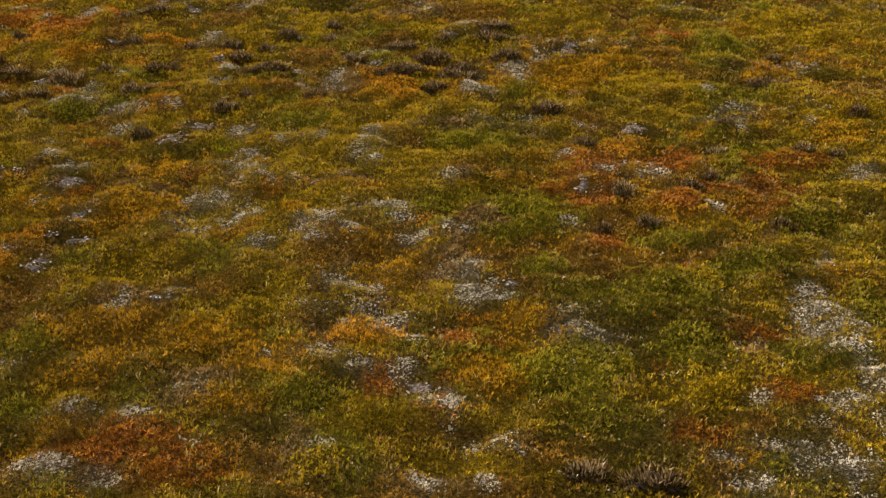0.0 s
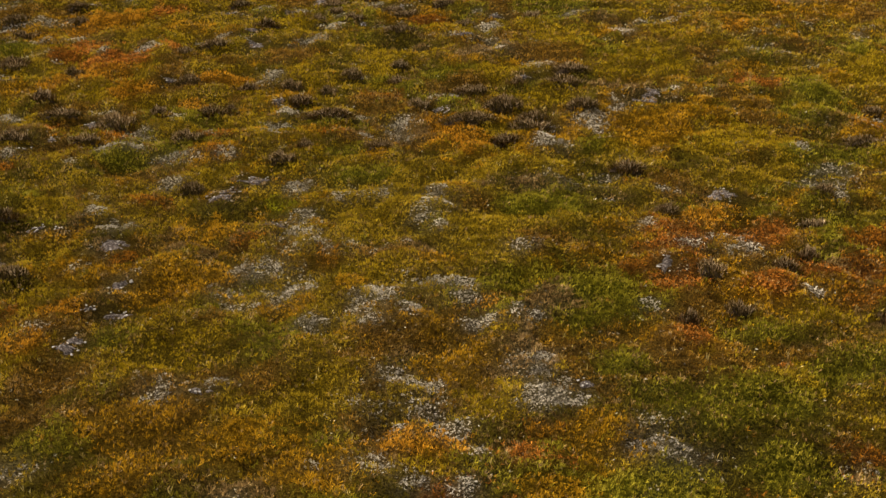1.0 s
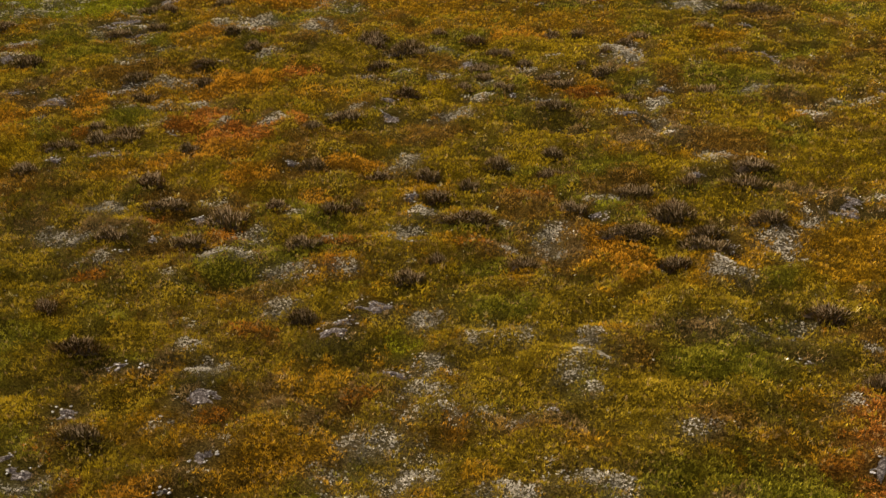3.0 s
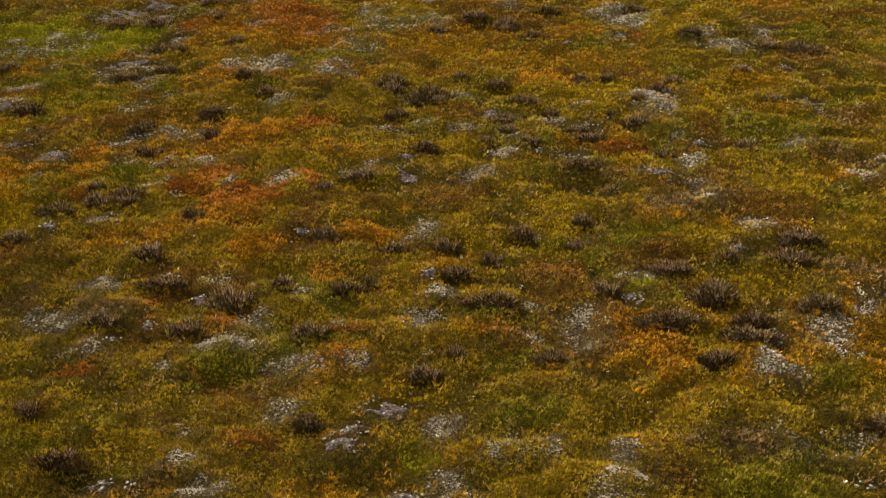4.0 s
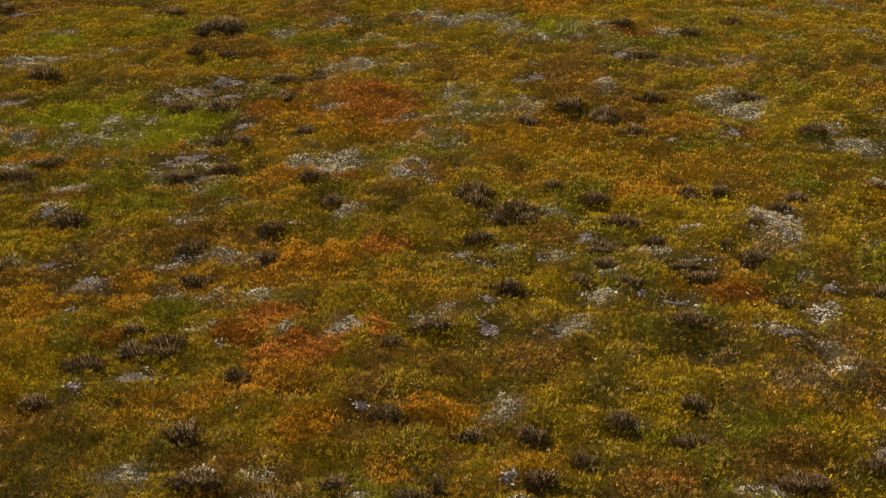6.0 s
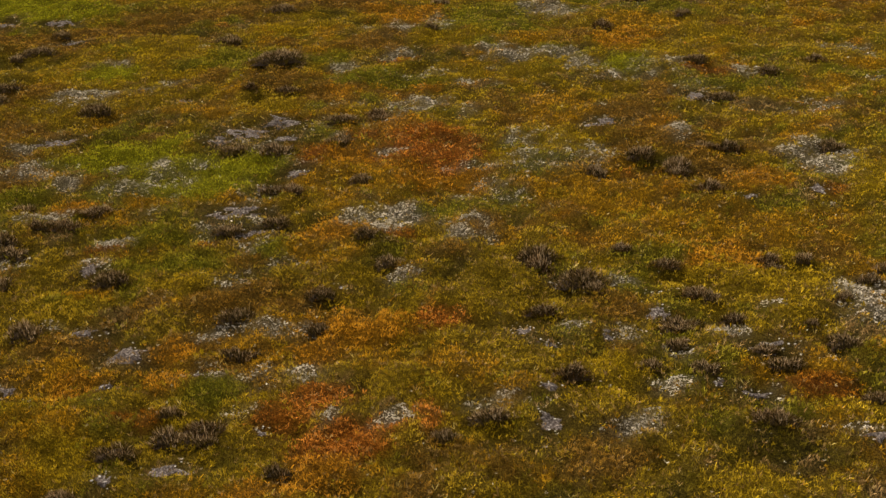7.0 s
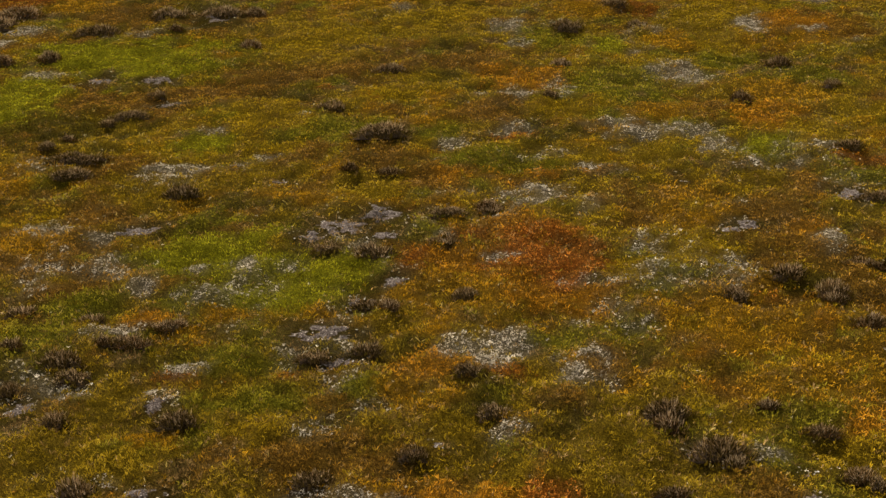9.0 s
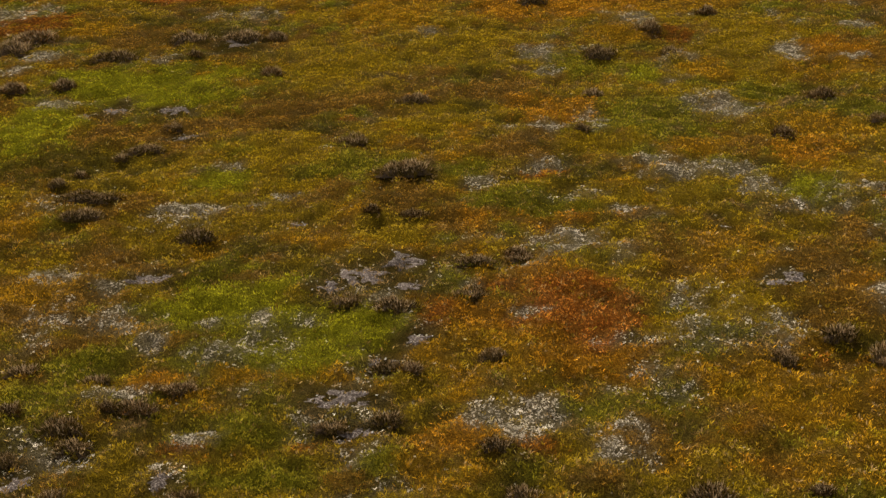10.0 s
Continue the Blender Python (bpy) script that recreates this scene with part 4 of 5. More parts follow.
patch("bare", 1.09, 15.71, 0.15, 0.07, 6)
patch("bare", 6.50, 15.74, 0.46, 0.45, -8)
patch("bare", -0.15, 15.96, 0.19, 0.16, 6)
patch("bare", 6.72, 16.18, 0.18, 0.25, 2)
patch("bare", 4.42, 17.01, 0.19, 0.16, 6)
patch("bare", -2.28, 17.27, 0.16, 0.15, 6)
patch("bare", -6.31, 17.29, 0.17, 0.22, 6)
patch("bare", -5.60, 17.70, 0.43, 0.23, 6)
patch("bare", -4.69, 18.77, 0.13, 0.15, 14)
patch("bare", -8.83, 19.09, 0.24, 0.26, 14)
patch("bare", -7.35, 19.45, 0.16, 0.13, 14)
patch("bare", -0.81, 19.60, 0.26, 0.35, 14)
patch("bare", 3.54, 19.94, 0.38, 0.24, 2)
patch("bare", -6.15, 20.05, 0.12, 0.18, 14)
patch("bare", -7.48, 20.33, 0.49, 0.43, 14)
patch("bare", -0.91, 20.37, 0.19, 0.17, 14)
patch("bare", 1.93, 20.85, 0.28, 0.14, 6)
patch("bare", -8.37, 20.99, 0.40, 0.21, 14)
patch("bare", 1.42, 21.03, 0.14, 0.13, 14)
patch("bare", 8.67, 21.51, 0.17, 0.27, 2)
patch("bare", 4.40, 21.63, 0.24, 0.22, 6)
patch("bare", -1.12, 21.72, 0.25, 0.14, 14)
patch("bare", 2.16, 22.04, 0.46, 0.28, 14)
patch("bare", -1.59, 22.11, 0.21, 0.26, 14)
patch("bare", -0.26, 22.29, 0.13, 0.26, 14)
patch("bare", -11.48, 22.45, 0.32, 0.39, 19)
patch("bare", -9.33, 22.97, 0.20, 0.31, 19)
patch("bare", 0.50, 23.02, 0.26, 0.28, 14)
patch("bare", -4.75, 23.07, 0.17, 0.15, 14)
patch("bare", 6.87, 23.22, 0.15, 0.31, 6)
patch("bare", 0.33, 23.80, 0.22, 0.15, 14)
patch("bare", -1.08, 24.01, 0.37, 0.27, 14)
patch("bare", 6.79, 24.05, 0.32, 0.33, 6)
patch("bare", -7.07, 24.88, 0.43, 0.25, 19)
patch("bare", -7.71, 25.72, 0.78, 0.45, 19)
patch("bare", 6.78, 26.15, 0.23, 0.21, 6)
patch("bare", -7.46, 27.09, 0.39, 0.25, 19)
patch("bare", -7.16, 27.98, 0.35, 0.37, 19)
patch("bare", 7.40, 28.13, 0.24, 0.36, 6)
patch("bare", 2.01, 28.20, 0.26, 0.21, 14)
patch("bare", 3.36, 28.71, 0.21, 0.35, 14)
patch("bare", -13.09, 28.94, 0.73, 0.32, 17)
patch("bare", -9.42, 29.21, 0.43, 0.31, 19)
patch("bare", -8.04, 29.81, 0.43, 0.29, 19)
patch("bare", -9.07, 30.05, 0.78, 0.66, 19)
patch("bare", -8.43, 30.87, 0.68, 0.47, 19)
patch("bare", -1.39, 31.75, 0.31, 0.53, 14)
patch("bare", -1.13, 32.06, 0.47, 0.40, 19)
patch("bare", -11.34, 32.10, 0.27, 0.22, 19)
patch("bare", 0.88, 34.13, 0.44, 0.48, 14)
patch("bare", -2.57, 34.17, 0.17, 0.32, 19)
patch("bare", -1.58, 35.35, 0.18, 0.28, 19)
patch("bare", -16.64, 36.61, 0.45, 0.28, 19)
patch("bare", -20.44, 37.69, 0.29, 0.32, 19)
patch("bare", -19.71, 38.10, 0.57, 0.75, 19)
patch("bare", -18.03, 38.46, 0.73, 0.47, 19)
patch("bare", -19.52, 45.25, 0.81, 1.10, 19)

patch("heather", 4.39, 2.29, 0.36, 0.17, -8)
patch("heather", 3.72, 2.47, 0.31, 0.16, -8)
patch("heather", 7.67, 7.57, 0.23, 0.15, -8)
patch("heather", 5.26, 7.81, 0.19, 0.15, -8)
patch("heather", 5.92, 7.93, 0.19, 0.13, -8)
patch("heather", 5.83, 8.91, 0.21, 0.18, -8)
patch("heather", 6.83, 9.00, 0.23, 0.18, -8)
patch("heather", -3.20, 9.22, 0.24, 0.10, 2)
patch("heather", 7.31, 9.42, 0.19, 0.12, -8)
patch("heather", 9.38, 9.69, 0.17, 0.13, -8)
patch("heather", 9.11, 10.12, 0.21, 0.18, -8)
patch("heather", 7.70, 10.29, 0.27, 0.15, -8)
patch("heather", 5.68, 10.74, 0.21, 0.11, 2)
patch("heather", -3.82, 10.99, 0.36, 0.13, 2)
patch("heather", 8.12, 11.10, 0.20, 0.13, -8)
patch("heather", 10.64, 11.64, 0.19, 0.16, -8)
patch("heather", -4.60, 11.99, 0.17, 0.14, 2)
patch("heather", -1.25, 12.07, 0.21, 0.12, 2)
patch("heather", 5.45, 12.39, 0.34, 0.18, -8)
patch("heather", 9.65, 13.19, 0.46, 0.16, -8)
patch("heather", 0.03, 13.22, 0.22, 0.10, 6)
patch("heather", 0.38, 13.67, 0.16, 0.10, 6)
patch("heather", 1.64, 13.68, 0.24, 0.15, 6)
patch("heather", 3.70, 13.80, 0.33, 0.15, 2)
patch("heather", -3.17, 14.03, 0.29, 0.15, 6)
patch("heather", -1.55, 14.08, 0.27, 0.11, 6)
patch("heather", -4.37, 14.14, 0.24, 0.12, 6)
patch("heather", 4.19, 14.42, 0.38, 0.16, 2)
patch("heather", 3.20, 14.71, 0.47, 0.17, 2)
patch("heather", 4.30, 14.87, 0.31, 0.13, 6)
patch("heather", -2.86, 15.03, 0.33, 0.24, 6)
patch("heather", 10.49, 15.06, 0.22, 0.14, -8)
patch("heather", 0.78, 15.08, 0.53, 0.18, 6)
patch("heather", 5.24, 15.10, 0.31, 0.17, 2)
patch("heather", 5.15, 15.25, 0.14, 0.10, 6)
patch("heather", -3.81, 15.32, 0.37, 0.13, 6)
patch("heather", -1.31, 15.37, 0.33, 0.10, 6)
patch("heather", 3.90, 15.51, 0.40, 0.23, 2)
patch("heather", -2.24, 15.57, 0.28, 0.15, 6)
patch("heather", 2.35, 15.60, 0.22, 0.13, 6)
patch("heather", 3.90, 15.80, 0.30, 0.15, 6)
patch("heather", -0.97, 15.81, 0.15, 0.11, 6)
patch("heather", 0.22, 15.99, 0.34, 0.17, 6)
patch("heather", 3.33, 16.22, 0.28, 0.15, 2)
patch("heather", 3.49, 16.26, 0.19, 0.11, 6)
patch("heather", -4.39, 16.28, 0.28, 0.21, 6)
patch("heather", 0.73, 16.40, 0.15, 0.10, 6)
patch("heather", 5.19, 16.65, 0.42, 0.21, 2)
patch("heather", 4.27, 16.75, 0.19, 0.16, 2)
patch("heather", -0.74, 16.77, 0.30, 0.15, 6)
patch("heather", -6.65, 16.80, 0.23, 0.13, 6)
patch("heather", 0.03, 16.96, 0.20, 0.10, 6)
patch("heather", 2.03, 17.01, 0.30, 0.13, 6)
patch("heather", -1.87, 17.09, 0.23, 0.12, 6)
patch("heather", 5.45, 17.32, 0.34, 0.19, 2)
patch("heather", 1.17, 17.33, 0.22, 0.13, 6)
patch("heather", 13.66, 17.36, 0.24, 0.18, -8)
patch("heather", -6.32, 17.78, 0.33, 0.16, 6)
patch("heather", -4.14, 17.79, 0.19, 0.12, 6)
patch("heather", 2.10, 17.88, 0.20, 0.14, 6)
patch("heather", -5.87, 18.36, 0.25, 0.21, 6)
patch("heather", -5.39, 18.39, 0.31, 0.18, 6)
patch("heather", -5.49, 18.61, 0.37, 0.16, 14)
patch("heather", -2.17, 18.90, 0.22, 0.10, 14)
patch("heather", -6.12, 18.94, 0.19, 0.10, 14)
patch("heather", -1.59, 19.57, 0.36, 0.16, 14)
patch("heather", 2.22, 19.91, 0.36, 0.13, 6)
patch("heather", 2.07, 20.05, 0.36, 0.16, 14)
patch("heather", -5.78, 20.68, 0.38, 0.15, 14)
patch("heather", -9.29, 20.69, 0.29, 0.24, 14)
patch("heather", -0.65, 20.80, 0.31, 0.18, 14)
patch("heather", 3.66, 21.01, 0.28, 0.17, 6)
patch("heather", 0.45, 21.20, 0.20, 0.10, 14)
patch("heather", 1.22, 21.28, 0.23, 0.12, 14)
patch("heather", 5.22, 21.49, 0.30, 0.26, 6)
patch("heather", -4.76, 21.61, 0.22, 0.15, 14)
patch("heather", 2.38, 21.63, 0.39, 0.15, 6)
patch("heather", -6.16, 21.78, 0.36, 0.20, 14)
patch("heather", 0.82, 21.95, 0.28, 0.13, 14)
patch("heather", 2.15, 21.97, 0.24, 0.11, 14)
patch("heather", -10.62, 22.17, 0.27, 0.18, 14)
patch("heather", 3.31, 22.42, 0.28, 0.16, 6)
patch("heather", 0.84, 22.43, 0.29, 0.17, 14)
patch("heather", -8.71, 22.56, 0.33, 0.22, 14)
patch("heather", -4.96, 22.61, 0.25, 0.16, 14)
patch("heather", 0.82, 22.63, 0.34, 0.17, 17)
patch("heather", -1.33, 22.69, 0.35, 0.17, 14)
patch("heather", -11.87, 22.80, 0.17, 0.15, 19)
patch("heather", 1.66, 22.88, 0.26, 0.17, 6)
patch("heather", 2.84, 22.92, 0.15, 0.10, 6)
patch("heather", -11.11, 23.43, 0.31, 0.18, 19)
patch("heather", 1.30, 23.57, 0.16, 0.14, 6)
patch("heather", -0.60, 23.65, 0.22, 0.16, 14)
patch("heather", 1.03, 23.67, 0.35, 0.17, 14)
patch("heather", -11.53, 23.75, 0.39, 0.26, 17)
patch("heather", -0.81, 23.82, 0.41, 0.25, 17)
patch("heather", -12.60, 23.85, 0.28, 0.18, 19)
patch("heather", 6.12, 23.86, 0.26, 0.18, 6)
patch("heather", 3.42, 23.87, 0.16, 0.11, 6)
patch("heather", 1.03, 23.88, 0.32, 0.17, 17)
patch("heather", -4.19, 24.08, 0.27, 0.18, 14)
patch("heather", -1.65, 24.44, 0.33, 0.27, 14)
patch("heather", -11.17, 24.46, 0.17, 0.11, 19)
patch("heather", -10.61, 24.52, 0.31, 0.18, 19)
patch("heather", -10.86, 24.66, 0.40, 0.19, 17)
patch("heather", 3.91, 24.66, 0.22, 0.14, 6)
patch("heather", -1.67, 24.71, 0.37, 0.27, 17)
patch("heather", 0.51, 24.74, 0.32, 0.15, 14)
patch("heather", -7.44, 24.90, 0.29, 0.15, 17)
patch("heather", 2.35, 25.03, 0.20, 0.16, 6)
patch("heather", -4.87, 25.03, 0.25, 0.13, 19)
patch("heather", -11.82, 25.12, 0.31, 0.15, 17)
patch("heather", -13.28, 25.14, 0.37, 0.19, 19)
patch("heather", 4.24, 25.16, 0.28, 0.16, 6)
patch("heather", -10.29, 25.23, 0.46, 0.17, 17)
patch("heather", 2.29, 25.27, 0.28, 0.15, 14)
patch("heather", -0.27, 25.29, 0.24, 0.11, 14)
patch("heather", -6.73, 25.32, 0.35, 0.19, 19)
patch("heather", 2.87, 25.39, 0.23, 0.14, 6)
patch("heather", 5.67, 25.59, 0.25, 0.13, 6)
patch("heather", -6.85, 26.76, 0.22, 0.16, 19)
patch("heather", -7.22, 26.81, 0.36, 0.15, 17)
patch("heather", 7.37, 27.47, 0.48, 0.22, 6)
patch("heather", -5.69, 27.69, 0.25, 0.15, 19)
patch("heather", 6.75, 27.93, 0.30, 0.20, 6)
patch("heather", 1.27, 28.27, 0.37, 0.23, 14)
patch("heather", 5.03, 28.57, 0.31, 0.21, 6)
patch("heather", -7.90, 28.83, 0.39, 0.24, 19)
patch("heather", -8.79, 28.83, 0.30, 0.20, 19)
patch("heather", -0.96, 28.86, 0.17, 0.14, 14)
patch("heather", -1.07, 28.97, 0.23, 0.14, 19)
patch("heather", 0.61, 29.18, 0.30, 0.15, 17)
patch("heather", 0.61, 29.42, 0.33, 0.27, 14)
patch("heather", -6.63, 29.62, 0.37, 0.26, 19)
patch("heather", -0.18, 29.74, 0.40, 0.26, 14)
patch("heather", 1.62, 30.69, 0.42, 0.24, 17)
patch("heather", -13.04, 30.75, 0.42, 0.26, 19)
patch("heather", 1.15, 30.75, 0.35, 0.16, 14)
patch("heather", -7.06, 31.02, 0.44, 0.19, 19)
patch("heather", -16.13, 31.14, 0.58, 0.27, 19)
patch("heather", 3.82, 31.20, 0.29, 0.24, 14)
patch("heather", -6.20, 31.64, 0.34, 0.20, 19)
patch("heather", -6.43, 31.81, 0.37, 0.19, 17)
patch("heather", -16.61, 32.17, 0.71, 0.24, 17)
patch("heather", -17.76, 32.65, 0.22, 0.14, 19)
patch("heather", -9.91, 32.80, 0.22, 0.14, 19)
patch("heather", -9.08, 33.06, 0.40, 0.16, 17)
patch("heather", -17.84, 33.58, 0.25, 0.15, 19)
patch("heather", 1.45, 33.99, 0.48, 0.21, 17)
patch("heather", -17.36, 34.69, 0.22, 0.18, 19)
patch("heather", -10.00, 35.20, 0.66, 0.32, 19)
patch("heather", -16.99, 35.27, 0.51, 0.22, 19)
patch("heather", 2.74, 36.38, 0.27, 0.23, 14)
patch("heather", 0.83, 36.93, 0.42, 0.21, 14)
patch("heather", -17.18, 37.01, 0.28, 0.21, 19)
patch("heather", -12.08, 37.15, 0.40, 0.32, 19)
patch("heather", 3.86, 37.25, 0.35, 0.21, 14)
patch("heather", -23.63, 38.86, 0.52, 0.30, 19)
patch("heather", -6.75, 39.30, 0.20, 0.17, 19)
patch("heather", -22.33, 39.53, 0.44, 0.34, 19)
patch("heather", -1.87, 40.06, 0.34, 0.27, 19)
patch("heather", -11.70, 40.55, 0.47, 0.29, 19)
patch("heather", 0.44, 41.59, 0.28, 0.23, 19)
patch("heather", -16.99, 42.39, 0.53, 0.45, 19)
patch("heather", -22.45, 42.44, 0.84, 0.39, 19)
patch("heather", -7.13, 42.45, 0.34, 0.26, 19)
patch("heather", -26.36, 42.70, 0.69, 0.58, 19)
patch("heather", -1.07, 43.30, 0.44, 0.31, 19)
patch("heather", -20.24, 43.54, 0.34, 0.22, 19)
patch("heather", -26.45, 43.89, 1.01, 0.59, 19)
patch("heather", -21.21, 45.10, 0.68, 0.37, 19)
patch("heather", -19.60, 45.62, 0.78, 0.56, 19)
patch("heather", -18.52, 45.97, 0.48, 0.37, 19)
patch("heather", -7.73, 46.10, 0.48, 0.35, 19)
patch("heather", -5.59, 46.70, 0.34, 0.24, 19)
patch("heather", -6.71, 49.25, 0.45, 0.36, 19)
patch("heather", -5.19, 51.59, 0.41, 0.29, 19)
patch("heather", -11.36, 52.21, 0.51, 0.32, 19)


# ---- low plants ----
def part(name, me, parent, label=""):
    ob = new(name, me)
    ob.parent = parent
    return tagged(ob, label) if label else ob


# kind: leaves, length, width, lean of the outermost (0 upright), height of the heart
HABIT = {
    "olive": (5, 0.043, 0.0064, 0.92, 0.006),
    "yellow": (5, 0.043, 0.0072, 0.92, 0.006),
    "green": (5, 0.045, 0.0067, 0.88, 0.008),
    "lime": (5, 0.042, 0.0066, 0.88, 0.006),
    "orange": (5, 0.043, 0.0075, 0.97, 0.008),
    "amber": (5, 0.043, 0.0068, 0.92, 0.006),
    "red": (5, 0.038, 0.0075, 1.10, 0.004),
    "rust": (5, 0.038, 0.0072, 1.10, 0.004),
    "brown": (5, 0.041, 0.0061, 1.01, 0.004),
    "lichen": (7, 0.022, 0.0072, 1.20, 0.004),
    "straw": (4, 0.066, 0.0056, 0.85, 0.004),
    "twig": (6, 0.046, 0.0062, 0.95, 0.006),
    "dark": (5, 0.045, 0.0066, 0.88, 0.006),
    "stem": (1, 0.046, 0.0060, 0.80, 0.004),
}


def leaves_mesh(name, x, y, z, size, habit, mat, lift=0.0, share=None):
    """One mesh of many sprigs, each a tuft of narrow leaves that fan out from one heart."""
    n, long, wide, lean, heart = habit
    leaves = np.full(len(x), n) if share is None else np.maximum(3, np.round(n * share)).astype(int)
    total, sprigs = int(leaves.sum()), len(x)
    sprig = np.repeat(np.arange(sprigs), leaves)
    vigour = np.asarray(size) * np.clip(rng.normal(1.0, 0.25, sprigs), 0.5, 1.7)
    s = vigour[sprig] * rng.uniform(0.65, 1.3, total)
    way = rng.uniform(0, 2 * np.pi, total)
    tilt = lean * rng.uniform(0.1, 1.0, total) ** 0.75
    hearts = np.stack([x, y, z + lift + heart * vigour], -1)
    low = 1.0 if share is None else np.clip(share * 1.1, 0.6, 1.0)[sprig]
    d = np.stack([np.cos(way) * np.sin(tilt), np.sin(way) * np.sin(tilt), np.cos(tilt) * low], -1)
    turn, around = rng.normal(0, 0.6, total), way + rng.normal(0, 0.6, total)
    side = np.stack([-np.sin(around) * np.cos(turn), np.cos(around) * np.cos(turn), np.sin(turn)], -1)
    L, W = (long * s)[:, None], (wide * s)[:, None]
    middle = hearts[sprig] + d * L * 0.62
    verts = np.concatenate([hearts, middle + side * W, hearts[sprig] + d * L - side * W * 0.25])
    k = np.arange(total)
    return mesh_from(name, verts, np.stack([sprig, sprigs + k, sprigs + total + k], -1), mat)


def crust_mesh(x, y, rx, ry, turn, seed, mat, rings=9, spokes=44):
    """A thin lumpy sheet with a ragged outline that lies on the land."""
    a = np.linspace(0, 2 * np.pi, spokes, endpoint=False)
    ragged = 0.9 + 0.55 * (rough_field(np.cos(a) * 2.2 + seed * 3.1, np.sin(a) * 2.2, 1.0, 41) - 0.5) + 0.5 * (rough_field(np.cos(a) * 6 + seed, np.sin(a) * 6, 1.0, 42) - 0.5)
    k = np.linspace(0.04, 1.0, rings)[:, None]
    u, v = k * ragged * rx * np.cos(a), k * ragged * ry * np.sin(a)
    X, Y = x + u * math.cos(turn) - v * math.sin(turn), y + u * math.sin(turn) + v * math.cos(turn)
    Z = lie(X, Y) + 0.012 * (1 - k ** 3) + 0.05 * (rough_field(X, Y, 0.10, 43) - 0.5) * (1 - k ** 4) - 0.025 * k ** 4
    verts = np.stack([X - x, Y - y, Z - float(lie(x, y))], -1).reshape(-1, 3)
    i = np.arange(rings * spokes).reshape(rings, spokes)
    quads = np.stack([i[:-1], np.roll(i[:-1], -1, 1), np.roll(i[1:], -1, 1), i[1:]], -1).reshape(-1, 4)[:, ::-1]
    inner = np.array([[i[0, j], i[0, (j + spokes // 4) % spokes], i[0, (j + spokes // 2) % spokes], i[0, (j + 3 * spokes // 4) % spokes]] for j in range(spokes // 4)])
    return mesh_from("crust", verts, np.concatenate([quads, inner]), mat, True)


def scatter(per_metre, seed, falls_from=15.0, power=1.6):
    """Random places over the seen heath, thinning out into the distance; with the size that makes up for it."""
    r = np.random.default_rng(seed)
    area = (EDGE_Y[-1] - EDGE_Y[0] + 3.2) * 57.0
    n = int(area * per_metre)
    y = r.uniform(EDGE_Y[0] - 1.6, EDGE_Y[-1] + 1.6, n)
    x = r.uniform(-39.5, 17.5, n)
    thin = (falls_from / np.maximum(y, falls_from)) ** power
    out = np.maximum.reduce([np.interp(y, EDGE_Y, EDGE_LEFT) - x, x - np.interp(y, EDGE_Y, EDGE_RIGHT), EDGE_Y[0] - y, y - EDGE_Y[-1]])
    ok = (out < 1.6 * rough_field(x, y, 1.4, 71) * r.uniform(0, 1, n)) & (r.uniform(0, 1, n) < thin)
    x, y, thin = x[ok], y[ok], thin[ok]
    return x, y, np.minimum(thin ** -0.5, 1.85)


px, py, psize = scatter(975, 11, 11.0, 1.18)
psize = psize * 0.91
pshare = np.interp(py, [11.0, 32.0], [1.0, 0.56])
count = len(px)
owner = np.full(count, -1)
kinds = np.array(["olive", "yellow", "green", "orange", "red", "brown", "lichen", "straw", "twig", "none", "amber", "lime", "dark", "rust"])
KIND = {k: i for i, k in enumerate(kinds)}

# what grows between the patches: clumps a hand to a stride across, each of one kind
def clumpy(seed):
    return (0.32 * (rough_field(px, py, 0.26, seed) - 0.5) + 0.44 * (rough_field(px, py, 0.75, seed + 1) - 0.5)
            + 0.38 * (rough_field(px, py, 2.4, seed + 2) - 0.5) + rng.normal(0, 0.03, count))


COMMON = {"olive": 0.535, "yellow": 0.425, "brown": 0.50, "green": 0.455, "amber": 0.44, "twig": 0.36, "lichen": 0.29, "orange": 0.25, "red": 0.22, "dark": 0.475}
east = np.exp(-((px - 1.5) / 6.0) ** 2 - ((py - 33.0) / 9.0) ** 2)
score = np.stack([COMMON[k] + clumpy(200 + 10 * n) for n, k in enumerate(COMMON)])
score[list(COMMON).index("amber")] += 0.02 * east
score[list(COMMON).index("yellow")] += 0.09 * east
score[list(COMMON).index("brown")] -= 0.08 * east
score[list(COMMON).index("dark")] -= 0.07 * east
score[list(COMMON).index("orange")] += 0.05 * east
species = np.array([KIND[k] for k in COMMON])[np.argmax(score, 0)]
fleck = rng.uniform(0, 1, count)
species[fleck > 0.984] = KIND["straw"]
species[fleck < 0.018] = KIND["lichen"]
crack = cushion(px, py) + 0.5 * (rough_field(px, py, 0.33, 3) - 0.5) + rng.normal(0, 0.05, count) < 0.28

